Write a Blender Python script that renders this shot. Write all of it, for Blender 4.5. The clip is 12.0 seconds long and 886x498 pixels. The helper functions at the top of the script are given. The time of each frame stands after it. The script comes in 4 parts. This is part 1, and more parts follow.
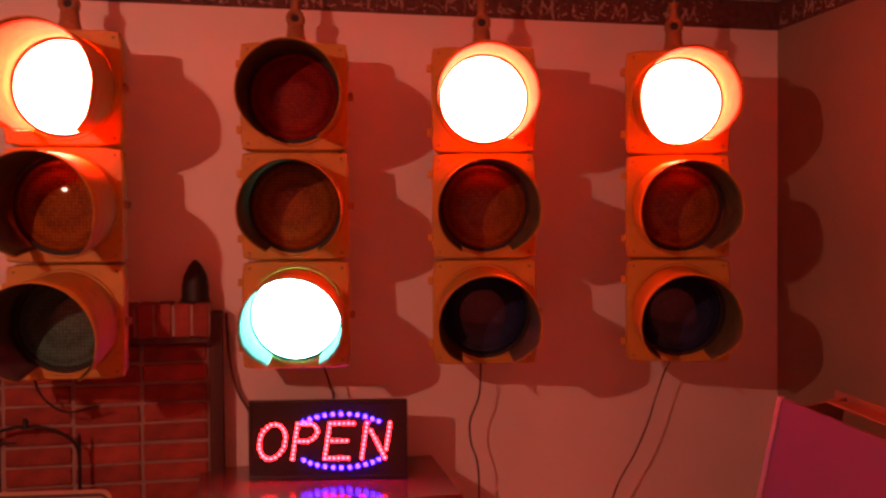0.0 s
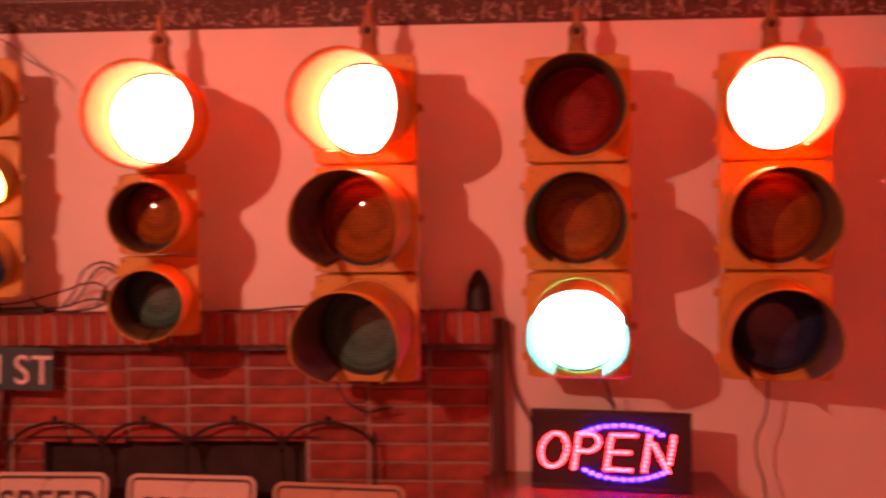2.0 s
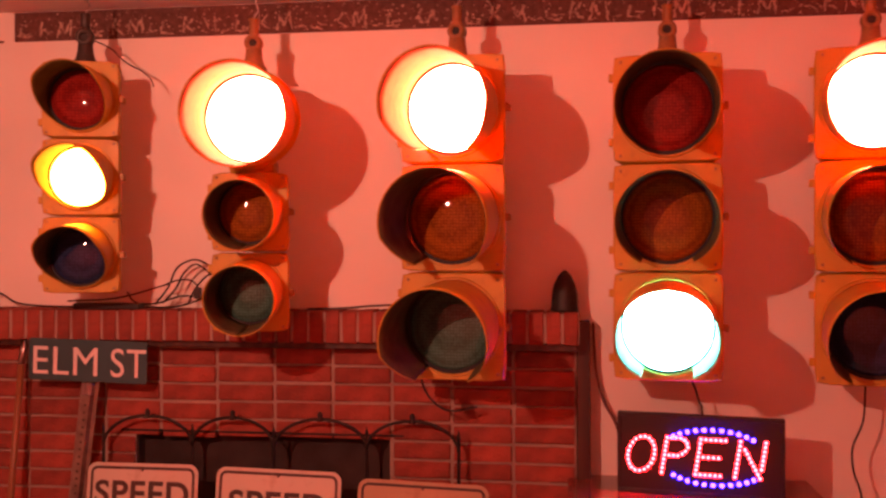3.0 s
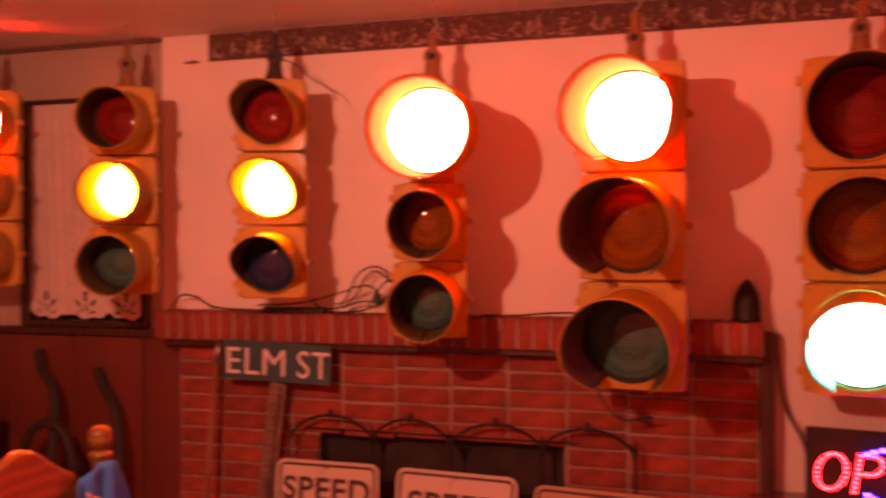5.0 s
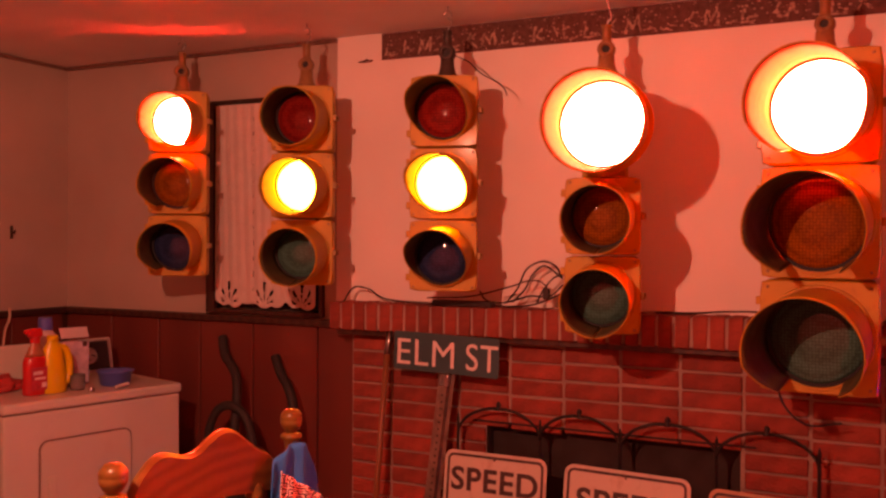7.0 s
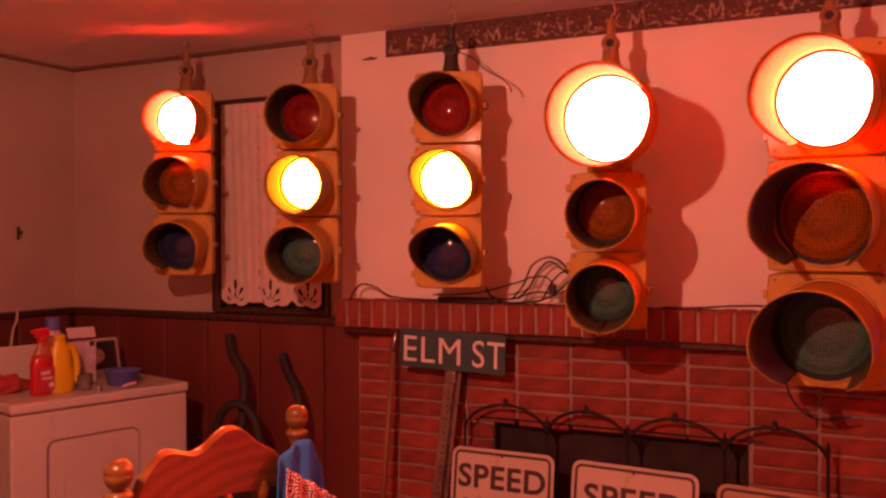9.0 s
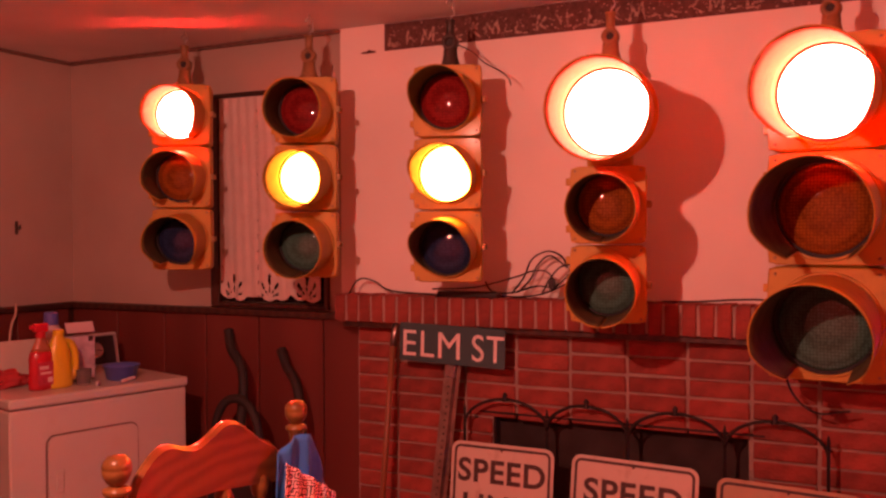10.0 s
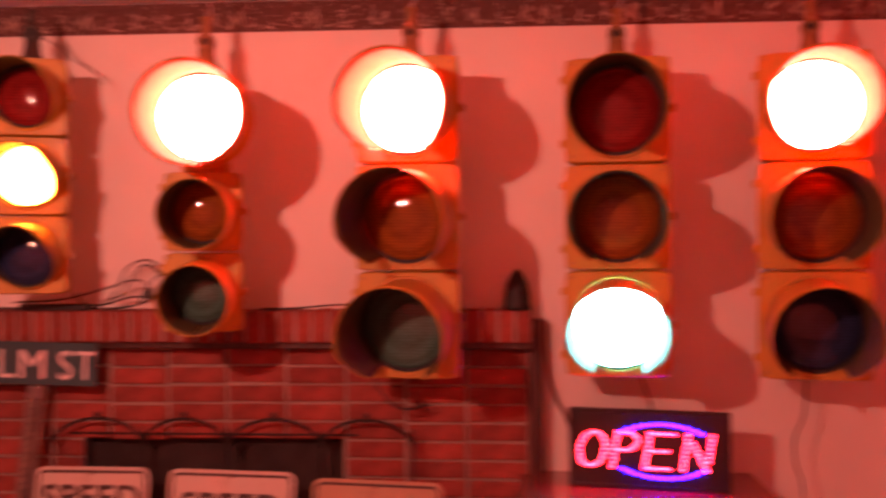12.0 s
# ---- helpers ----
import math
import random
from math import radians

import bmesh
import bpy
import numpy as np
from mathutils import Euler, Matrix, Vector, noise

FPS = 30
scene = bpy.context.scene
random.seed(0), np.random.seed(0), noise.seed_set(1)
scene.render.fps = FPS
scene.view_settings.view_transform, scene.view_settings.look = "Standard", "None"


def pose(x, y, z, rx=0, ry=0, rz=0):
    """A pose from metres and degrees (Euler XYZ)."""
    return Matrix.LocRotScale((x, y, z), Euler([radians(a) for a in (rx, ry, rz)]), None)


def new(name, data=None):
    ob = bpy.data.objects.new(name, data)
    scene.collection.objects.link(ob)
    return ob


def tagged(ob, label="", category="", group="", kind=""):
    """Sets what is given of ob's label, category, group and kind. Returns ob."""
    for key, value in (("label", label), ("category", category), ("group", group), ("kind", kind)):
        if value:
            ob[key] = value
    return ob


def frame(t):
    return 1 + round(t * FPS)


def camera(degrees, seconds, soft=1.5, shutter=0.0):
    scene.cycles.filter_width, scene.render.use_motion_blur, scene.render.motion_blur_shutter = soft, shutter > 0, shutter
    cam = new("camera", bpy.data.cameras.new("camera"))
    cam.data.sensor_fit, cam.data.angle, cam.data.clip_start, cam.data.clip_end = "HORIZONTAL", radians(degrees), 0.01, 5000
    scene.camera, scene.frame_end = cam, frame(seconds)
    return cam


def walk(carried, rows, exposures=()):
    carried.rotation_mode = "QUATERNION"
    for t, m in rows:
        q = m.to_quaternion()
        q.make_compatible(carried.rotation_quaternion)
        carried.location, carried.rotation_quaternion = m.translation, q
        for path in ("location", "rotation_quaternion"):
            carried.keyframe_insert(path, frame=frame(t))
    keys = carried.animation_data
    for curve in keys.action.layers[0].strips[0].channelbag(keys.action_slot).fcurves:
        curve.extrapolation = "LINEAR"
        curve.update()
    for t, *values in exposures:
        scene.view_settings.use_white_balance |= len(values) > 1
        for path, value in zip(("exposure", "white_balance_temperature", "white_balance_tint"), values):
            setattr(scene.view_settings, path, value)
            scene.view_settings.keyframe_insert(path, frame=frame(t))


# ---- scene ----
# ---- camera and walk: a slow hand-held pan from the corner to the laundry side and back ----
cam = camera(52.2, 12.0, soft=2.5, shutter=0.85)
ROWS = [
    (0.0, 0.001, 0.157, 1.470, -11.90, -1.12, -0.37),
    (0.5, -0.034, 0.156, 1.480, -11.24, -0.92, -0.35),
    (1.0, -0.036, 0.152, 1.488, -7.62, -1.09, -0.34),
    (1.5, -0.081, 0.157, 1.496, -2.59, -0.90, -0.41),
    (2.0, -0.149, 0.151, 1.501, 2.81, -0.91, -0.58),
    (2.5, -0.184, 0.148, 1.457, 5.93, -0.15, -0.38),
    (4.5, -0.252, 0.114, 1.495, 11.68, -0.39, -0.06),
    (5.0, -0.289, 0.099, 1.497, 16.48, -0.26, -0.17),
    (5.5, -0.322, 0.088, 1.495, 20.85, -0.29, 0.22),
    (6.0, -0.340, 0.077, 1.496, 23.58, -0.30, 0.23),
    (6.5, -0.353, 0.070, 1.493, 25.48, 0.04, 0.16),
    (7.0, -0.357, 0.068, 1.489, 25.85, -0.47, 0.34),
    (9.0, -0.353, 0.076, 1.480, 26.32, -0.52, -0.15),
    (9.5, -0.358, 0.082, 1.476, 26.34, -0.74, -0.13),
    (10.0, -0.357, 0.084, 1.479, 26.28, -0.88, -0.22),
    (10.5, -0.364, 0.078, 1.473, 25.72, -0.77, -0.12),
    (11.0, -0.338, 0.075, 1.437, 21.01, 0.43, 0.11),
    (11.5, -0.300, 0.098, 1.412, 12.10, 0.79, 0.11),
    (12.0, -0.231, 0.117, 1.451, 3.66, 0.04, -0.26),
]
EXPOSURES = [(0.0, -0.12, 8000, 27), (0.5, 0.10, 8000, 27), (1.0, 0.25, 8000, 27), (2.5, 0.76, 7800, 23), (5.0, 0.53, 9600, 33), (7.0, 0.45, 9400, 34), (9.0, 0.34, 8700, 36), (9.5, 0.38, 8000, 39), (10.5, 0.56, 7800, 42), (12.0, 0.66, 7600, 42)]
walk(cam, [(t, pose(x, y, z, 90 + pitch, 0, yaw) @ pose(0, 0, 0, 0, 0, roll)) for t, x, y, z, yaw, pitch, roll in ROWS], EXPOSURES)

# ---- world and lamps ----
world = bpy.data.worlds.new("world")
scene.world = world
world.use_nodes = True
world.node_tree.nodes["Background"].inputs[0].default_value = (0.02, 0.02, 0.03, 1)
world.node_tree.nodes["Background"].inputs[1].default_value = 0.1

LAMP = Vector((-1.38, 0.45, 2.08))      # the room's one warm bulb, under the ceiling
LAMP_POWER = 104.0
bulb_light = bpy.data.lights.new("bulb_light", "POINT")
bulb_light.energy, bulb_light.color, bulb_light.shadow_soft_size = LAMP_POWER, (1.0, 0.385, 0.295), 0.022
RED_GLOW, AMBER_GLOW, GREEN_GLOW = 580.0, 76.0, 84.0

# ---- plan ----
NORTH, BRICK_Y, MANTEL_Y = 3.22, 3.15, 3.06
WEST, EAST, SOUTH, CEIL = -3.92, 1.93, -2.4, 2.32
MANTEL_Z0, MANTEL_Z1 = 1.145, 1.25
BREAST_L, BREAST_R = -2.25, -0.14
FIRE_L, FIRE_R, FIRE_TOP = -1.67, -0.765, 0.829
WAINSCOT_TOP = 1.165


# ---- materials ----
def mat(name, color, rough=0.6, metal=0.0, vary=0.15, scale=8.0, bump=0.1, bump_scale=60.0, coat=0.0, emit=None, power=0.0, per_object=0.0, stain=0.0, stain_color=(0.1, 0.07, 0.05), transmission=0.0, subsurface=0.0):
    m = bpy.data.materials.new(name)
    m.use_nodes = True
    nt = m.node_tree
    b = nt.nodes["Principled BSDF"]
    b.inputs["Roughness"].default_value, b.inputs["Metallic"].default_value = rough, metal
    b.inputs["Coat Weight"].default_value, b.inputs["Coat Roughness"].default_value = coat, 0.12
    b.inputs["Transmission Weight"].default_value = transmission
    geo = nt.nodes.new("ShaderNodeTexCoord")
    big = nt.nodes.new("ShaderNodeTexNoise")
    big.inputs["Scale"].default_value, big.inputs["Detail"].default_value = scale, 6
    nt.links.new(geo.outputs["Object"], big.inputs["Vector"])
    ramp = nt.nodes.new("ShaderNodeValToRGB")
    ramp.color_ramp.elements[0].position, ramp.color_ramp.elements[1].position = 0.3, 0.7
    ramp.color_ramp.elements[0].color = (*[max(0, c * (1 - vary)) for c in color], 1)
    ramp.color_ramp.elements[1].color = (*[min(1, c * (1 + vary)) for c in color], 1)
    nt.links.new(big.outputs["Fac"], ramp.inputs["Fac"])
    out = ramp.outputs["Color"]
    if stain:
        spots = nt.nodes.new("ShaderNodeTexNoise")
        spots.inputs["Scale"].default_value, spots.inputs["Detail"].default_value = scale * 3.1, 9
        nt.links.new(geo.outputs["Object"], spots.inputs["Vector"])
        cut = nt.nodes.new("ShaderNodeMapRange")
        cut.inputs["From Min"].default_value, cut.inputs["From Max"].default_value = 0.56, 0.72
        cut.inputs["To Max"].default_value = stain
        nt.links.new(spots.outputs["Fac"], cut.inputs["Value"])
        mix = nt.nodes.new("ShaderNodeMix")
        mix.data_type = "RGBA"
        mix.inputs["B"].default_value = (*stain_color, 1)
        nt.links.new(cut.outputs["Result"], mix.inputs["Factor"])
        nt.links.new(out, mix.inputs["A"])
        out = mix.outputs["Result"]
    if per_object:
        info = nt.nodes.new("ShaderNodeObjectInfo")
        rng = nt.nodes.new("ShaderNodeMapRange")
        rng.inputs["To Min"].default_value, rng.inputs["To Max"].default_value = 1 - per_object, 1 + per_object
        nt.links.new(info.outputs["Random"], rng.inputs["Value"])
        hsv = nt.nodes.new("ShaderNodeHueSaturation")
        nt.links.new(rng.outputs["Result"], hsv.inputs["Value"])
        nt.links.new(out, hsv.inputs["Color"])
        out = hsv.outputs["Color"]
    nt.links.new(out, b.inputs["Base Color"])
    if bump:
        fine = nt.nodes.new("ShaderNodeTexNoise")
        fine.inputs["Scale"].default_value, fine.inputs["Detail"].default_value = bump_scale, 5
        nt.links.new(geo.outputs["Object"], fine.inputs["Vector"])
        bp = nt.nodes.new("ShaderNodeBump")
        bp.inputs["Strength"].default_value, bp.inputs["Distance"].default_value = bump, 0.01
        nt.links.new(fine.outputs["Fac"], bp.inputs["Height"])
        nt.links.new(bp.outputs["Normal"], b.inputs["Normal"])
    if emit:
        b.inputs["Emission Color"].default_value = (*emit, 1)
        b.inputs["Emission Strength"].default_value = power
    return m


def wood_mat(name, dark, light, rough=0.4, coat=0.0, scale=3.0, stretch=(1, 1, 0.12), distortion=3.0, rings=None):
    m = mat(name, light, rough, coat=coat, bump=0.05)
    nt = m.node_tree
    b = nt.nodes["Principled BSDF"]
    co = nt.nodes.new("ShaderNodeTexCoord")
    mp = nt.nodes.new("ShaderNodeMapping")
    mp.inputs["Scale"].default_value = stretch
    nt.links.new(co.outputs["Object"], mp.inputs["Vector"])
    wv = nt.nodes.new("ShaderNodeTexWave")
    wv.wave_type = "RINGS" if rings else "BANDS"
    if rings:
        wv.rings_direction = "Y"
        mp.inputs["Location"].default_value = rings
    wv.inputs["Scale"].default_value, wv.inputs["Distortion"].default_value = scale, distortion
    wv.inputs["Detail"].default_value, wv.inputs["Detail Scale"].default_value = 3, 1.5
    nt.links.new(mp.outputs["Vector"], wv.inputs["Vector"])
    rp = nt.nodes.new("ShaderNodeValToRGB")
    rp.color_ramp.elements[0].color, rp.color_ramp.elements[1].color = (*dark, 1), (*light, 1)
    nt.links.new(wv.outputs["Fac"], rp.inputs["Fac"])
    nt.links.new(rp.outputs["Color"], b.inputs["Base Color"])
    return m


M_WALL = mat("painted_drywall", (0.76, 0.71, 0.66), 0.75, vary=0.06, scale=2.0, bump=0.12, bump_scale=180)
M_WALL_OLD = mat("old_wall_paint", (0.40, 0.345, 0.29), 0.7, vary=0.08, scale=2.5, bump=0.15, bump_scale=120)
# East wall colour, set darker than the other walls.
M_EAST = mat("darker_wall_paint", (0.28, 0.215, 0.16), 0.7, vary=0.10, scale=2.5, bump=0.15, bump_scale=120)
M_CEIL = mat("ceiling_paint", (0.70, 0.66, 0.62), 0.85, vary=0.06, scale=3, bump=0.35, bump_scale=150)
# Tones of the unseen rear wall and floor are picked for bounced fill.
M_REAR = mat("rear_bounce_paint", (0.42, 0.35, 0.29), 0.7, vary=0.08, scale=2.5, bump=0.15, bump_scale=120)
M_FLOOR = mat("worn_floor", (0.24, 0.18, 0.14), 0.5, vary=0.2, scale=5)
M_PANEL = wood_mat("dark_panelling", (0.120, 0.030, 0.023), (0.150, 0.038, 0.029), 0.45, 0.1, 0.9, (1, 1, 0.10), 7.0)
M_TRIM = wood_mat("dark_trim", (0.03, 0.012, 0.009), (0.06, 0.024, 0.016), 0.45, 0.1, 6.0)
M_BRICK = mat("brick", (0.24, 0.05, 0.035), 0.85, vary=0.3, scale=14, bump=0.5, bump_scale=90, per_object=0.22, stain=0.35, stain_color=(0.1, 0.035, 0.03))
M_MORTAR = mat("mortar", (0.30, 0.22, 0.185), 0.95, vary=0.2, scale=10, bump=0.6, bump_scale=80)
M_FIREBOX = mat("dark_firebox", (0.032, 0.022, 0.020), 0.95, vary=0.4)
M_YELLOW = mat("signal_yellow", (0.46, 0.255, 0.042), 0.55, vary=0.10, scale=9, bump=0.08, bump_scale=70, coat=0.04, stain=0.35, stain_color=(0.20, 0.09, 0.03))
M_LINING = mat("dark_visor_lining", (0.105, 0.085, 0.040), 0.85, vary=0.2, scale=20)
M_LINING.node_tree.nodes["Principled BSDF"].inputs["Specular IOR Level"].default_value = 0.06
M_HUB = mat("weathered_hub_paint", (0.22, 0.12, 0.05), 0.5, vary=0.25, scale=25, stain=0.5, stain_color=(0.10, 0.07, 0.05))
M_LATCH = mat("dull_brass", (0.30, 0.19, 0.09), 0.55, 0.5, vary=0.25, scale=40)
M_GASKET = mat("black_rubber", (0.015, 0.015, 0.015), 0.7, vary=0.2)
M_STEEL = mat("zinc_steel", (0.45, 0.43, 0.42), 0.35, 1.0, vary=0.15, scale=30)
M_DARK_STEEL = mat("dark_cast_iron", (0.06, 0.05, 0.045), 0.5, 0.6, vary=0.2, scale=30)
M_IRON = mat("wrought_iron", (0.018, 0.014, 0.013), 0.55, 0.4, vary=0.2)
M_CABLE = mat("black_cable", (0.02, 0.016, 0.016), 0.5, vary=0.1, bump=0)
M_BROWN_CABLE = mat("brown_cable", (0.10, 0.035, 0.025), 0.5, vary=0.1, bump=0)


def lens_mat(name, color, emit=None, power=0.0):
    m = mat(name, color, 0.035, vary=0.12, scale=30, bump=0.0, emit=emit, power=power)
    nt = m.node_tree
    b = nt.nodes["Principled BSDF"]
    b.inputs["Specular IOR Level"].default_value = 0.35
    # moulded prisms behind the smooth outer face
    co = nt.nodes.new("ShaderNodeTexCoord")
    cells = nt.nodes.new("ShaderNodeTexVoronoi")
    cells.inputs["Scale"].default_value, cells.inputs["Randomness"].default_value = 105, 0.25
    nt.links.new(co.outputs["Object"], cells.inputs["Vector"])
    lift = nt.nodes.new("ShaderNodeMapRange")
    lift.inputs["From Max"].default_value, lift.inputs["To Min"].default_value, lift.inputs["To Max"].default_value = 0.7, 1.5, 0.55
    nt.links.new(cells.outputs["Distance"], lift.inputs["Value"])
    hsv = nt.nodes.new("ShaderNodeHueSaturation")
    hsv.inputs["Color"].default_value = (*color, 1)
    nt.links.new(lift.outputs["Result"], hsv.inputs["Value"])
    nt.links.new(hsv.outputs["Color"], b.inputs["Base Color"])
    return m


LENS = {
    ("red", False): lens_mat("red_lens_off", (0.22, 0.020, 0.016)),
    ("amber", False): lens_mat("amber_lens_off", (0.26, 0.078, 0.014)),
    ("green", False): lens_mat("green_lens_off", (0.062, 0.145, 0.115)),
    ("blue-green", False): lens_mat("blue_green_lens_off", (0.022, 0.034, 0.085)),
    ("red", True): lens_mat("red_lens_lit", (0.3, 0.02, 0.015), (1.0, 0.040, 0.026), RED_GLOW),
    ("amber", True): lens_mat("amber_lens_lit", (0.3, 0.15, 0.02), (1.0, 0.25, 0.026), AMBER_GLOW),
    ("green", True): lens_mat("green_lens_lit", (0.02, 0.2, 0.15), (0.08, 0.95, 1.25), GREEN_GLOW),
}


# ---- mesh helpers ----
def link(name, bm, material, parent=None, label="", smooth=False):
    me = bpy.data.meshes.new(name)
    bmesh.ops.recalc_face_normals(bm, faces=bm.faces[:])
    bm.to_mesh(me)
    bm.free()
    if smooth:
        for p in me.polygons:
            p.use_smooth = True
    me.materials.append(material)
    ob = new(name, me)
    if parent:
        ob.parent = parent
    if label:
        ob["label"] = label
    return ob


def part(name, bm, material, parent, label="", smooth=False):
    return link(name, bm, material, parent, label, smooth)


def thing(name, m, label, category, group="", kind=""):
    ob = new(name)
    ob.empty_display_size = 0.05
    ob.matrix_basis = m
    return tagged(ob, label, category, group, kind)


def box(bm, lo, hi, bevel=0.0, m=None, segments=2):
    c = [(a + b) / 2 for a, b in zip(lo, hi)]
    r = bmesh.ops.create_cube(bm, size=1, matrix=Matrix.Translation(c) @ Matrix.Diagonal((*[abs(b - a) for a, b in zip(lo, hi)], 1)))
    vs = r["verts"]
    if bevel:
        es = list({e for v in vs for e in v.link_edges})
        g = bmesh.ops.bevel(bm, geom=es, offset=bevel, segments=segments, profile=0.5, affect="EDGES")
        vs = list({v for f in g["faces"] for v in f.verts} | {v for v in vs if v.is_valid})
    if m is not None:
        bmesh.ops.transform(bm, matrix=m, verts=vs)
    return vs


def made(fn, *a, **k):
    bm = bmesh.new()
    fn(bm, *a, **k)
    return bm


def lathe(bm, profile, steps=32, m=None, closed=False):
    """Turns (radius, height) pairs round z."""
    rings = []
    for r, z in profile:
        rings.append([bm.verts.new((r * math.cos(2 * math.pi * i / steps), r * math.sin(2 * math.pi * i / steps), z)) for i in range(steps)])
    for a, b in zip(rings, rings[1:]):
        for i in range(steps):
            j = (i + 1) % steps
            bm.faces.new((a[i], a[j], b[j], b[i]))
    if not closed:
        for ring in (rings[0], rings[-1]):
            if profile[rings.index(ring)][0] > 1e-4:
                bm.faces.new(ring)
    bmesh.ops.remove_doubles(bm, verts=bm.verts[:], dist=1e-6)
    if m is not None:
        bmesh.ops.transform(bm, matrix=m, verts=[v for ring in rings for v in ring if v.is_valid])


def sweep(bm, pts, radius, steps=8, scale=None):
    """A round bar along a chain of points."""
    pts = [Vector(p) for p in pts]
    rings, side = [], None
    for i, p in enumerate(pts):
        d = (pts[min(i + 1, len(pts) - 1)] - pts[max(i - 1, 0)]).normalized()
        if side is None:
            side = d.orthogonal().normalized()
        side = (side - d * side.dot(d)).normalized()
        up = d.cross(side)
        r = radius * (scale[i] if scale else 1)
        rings.append([bm.verts.new(p + (side * math.cos(2 * math.pi * k / steps) + up * math.sin(2 * math.pi * k / steps)) * r) for k in range(steps)])
    for a, b in zip(rings, rings[1:]):
        for k in range(steps):
            j = (k + 1) % steps
            bm.faces.new((a[k], a[j], b[j], b[k]))
    bm.faces.new(rings[0])
    bm.faces.new(rings[-1])


def spline(pts, n=8):
    """A smooth chain through the points (Catmull-Rom)."""
    p = [Vector(a) for a in pts]
    p = [p[0] * 2 - p[1], *p, p[-1] * 2 - p[-2]]
    out = []
    for i in range(1, len(p) - 2):
        for k in range(n):
            t = k / n
            a, b, c, d = p[i - 1:i + 3]
            out.append(0.5 * (2 * b + (c - a) * t + (2 * a - 5 * b + 4 * c - d) * t * t + (3 * b - a - 3 * c + d) * t ** 3))
    return out + [p[-2]]


def plate(bm, outline, thickness, m=None):
    """A flat plate from an outline in x, z; thickness along y."""
    a = [bm.verts.new((x, 0, z)) for x, z in outline]
    b = [bm.verts.new((x, thickness, z)) for x, z in outline]
    bm.faces.new(a)
    bm.faces.new(b[::-1])
    for i in range(len(a)):
        j = (i + 1) % len(a)
        bm.faces.new((a[i], b[i], b[j], a[j]))
    if m is not None:
        bmesh.ops.transform(bm, matrix=m, verts=a + b)


def rounded(w, h, r, n=6, x0=0.0, z0=0.0):
    out = []
    for cx, cz, a0 in ((w / 2 - r, h / 2 - r, 0), (-w / 2 + r, h / 2 - r, 90), (-w / 2 + r, -h / 2 + r, 180), (w / 2 - r, -h / 2 + r, 270)):
        for k in range(n + 1):
            a = radians(a0 + 90 * k / n)
            out.append((x0 + cx + r * math.cos(a), z0 + cz + r * math.sin(a)))
    return out


def lettering(text, height, depth, material, parent, m, name="lettering", squeeze=1.0, bold=0.035):
    cu = bpy.data.curves.new(name, "FONT")
    cu.body, cu.size, cu.extrude = text, height * 1.38, depth
    cu.align_x, cu.offset, cu.space_character = "CENTER", height * bold, 1.08
    tmp = new("tmp_text", cu)
    me = bpy.data.meshes.new_from_object(tmp.evaluated_get(bpy.context.evaluated_depsgraph_get()))
    bpy.data.objects.remove(tmp)
    bpy.data.curves.remove(cu)
    me.transform(m @ Matrix.Rotation(radians(90), 4, "X") @ Matrix.Diagonal((squeeze, 1, 1, 1)))
    me.materials.clear()
    me.materials.append(material)
    ob = new(name, me)
    ob.parent = parent
    return ob


# ---- room shell ----
def wall(name, lo, hi, material, label):
    return tagged(link(name, made(box, lo, hi), material), label, "wall", kind="structure")


tagged(link("floor", made(box, (WEST - 0.2, SOUTH - 0.2, -0.1), (EAST + 0.2, NORTH + 0.6, 0)), M_FLOOR), "worn dark brown basement floor", "floor", kind="structure")
tagged(link("ceiling", made(box, (WEST - 0.2, SOUTH - 0.2, CEIL), (EAST + 0.2, NORTH + 0.6, CEIL + 0.1)), M_CEIL), "low off-white textured ceiling", "ceiling", kind="structure")
wall("wall_north", (-2.37, NORTH, 0), (EAST, NORTH + 0.15, CEIL), M_WALL, "off-white painted drywall above the brick mantel")
wall("wall_east", (EAST, SOUTH, 0), (EAST + 0.15, NORTH + 0.15, CEIL), M_EAST, "plain side wall, darker than the other walls")
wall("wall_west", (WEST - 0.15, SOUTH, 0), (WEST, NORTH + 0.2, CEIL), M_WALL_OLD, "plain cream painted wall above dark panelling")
# Out-of-view wall, added to close the room and return fill light.
wall("wall_south", (WEST, SOUTH - 0.15, 0), (EAST, SOUTH, CEIL), M_REAR, "plain unseen rear wall, pale to bounce light")
# the older stretch of the north wall, with the window opening
WIN_L, WIN_R, WIN_B, WIN_T = -3.00, -2.45, 1.19, 2.07
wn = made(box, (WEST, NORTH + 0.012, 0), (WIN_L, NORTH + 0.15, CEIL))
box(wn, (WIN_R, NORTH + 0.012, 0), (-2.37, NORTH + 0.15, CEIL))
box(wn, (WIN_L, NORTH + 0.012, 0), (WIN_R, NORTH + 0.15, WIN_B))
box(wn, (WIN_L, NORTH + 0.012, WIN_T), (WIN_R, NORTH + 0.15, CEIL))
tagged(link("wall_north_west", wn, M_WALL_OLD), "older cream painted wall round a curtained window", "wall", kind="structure")


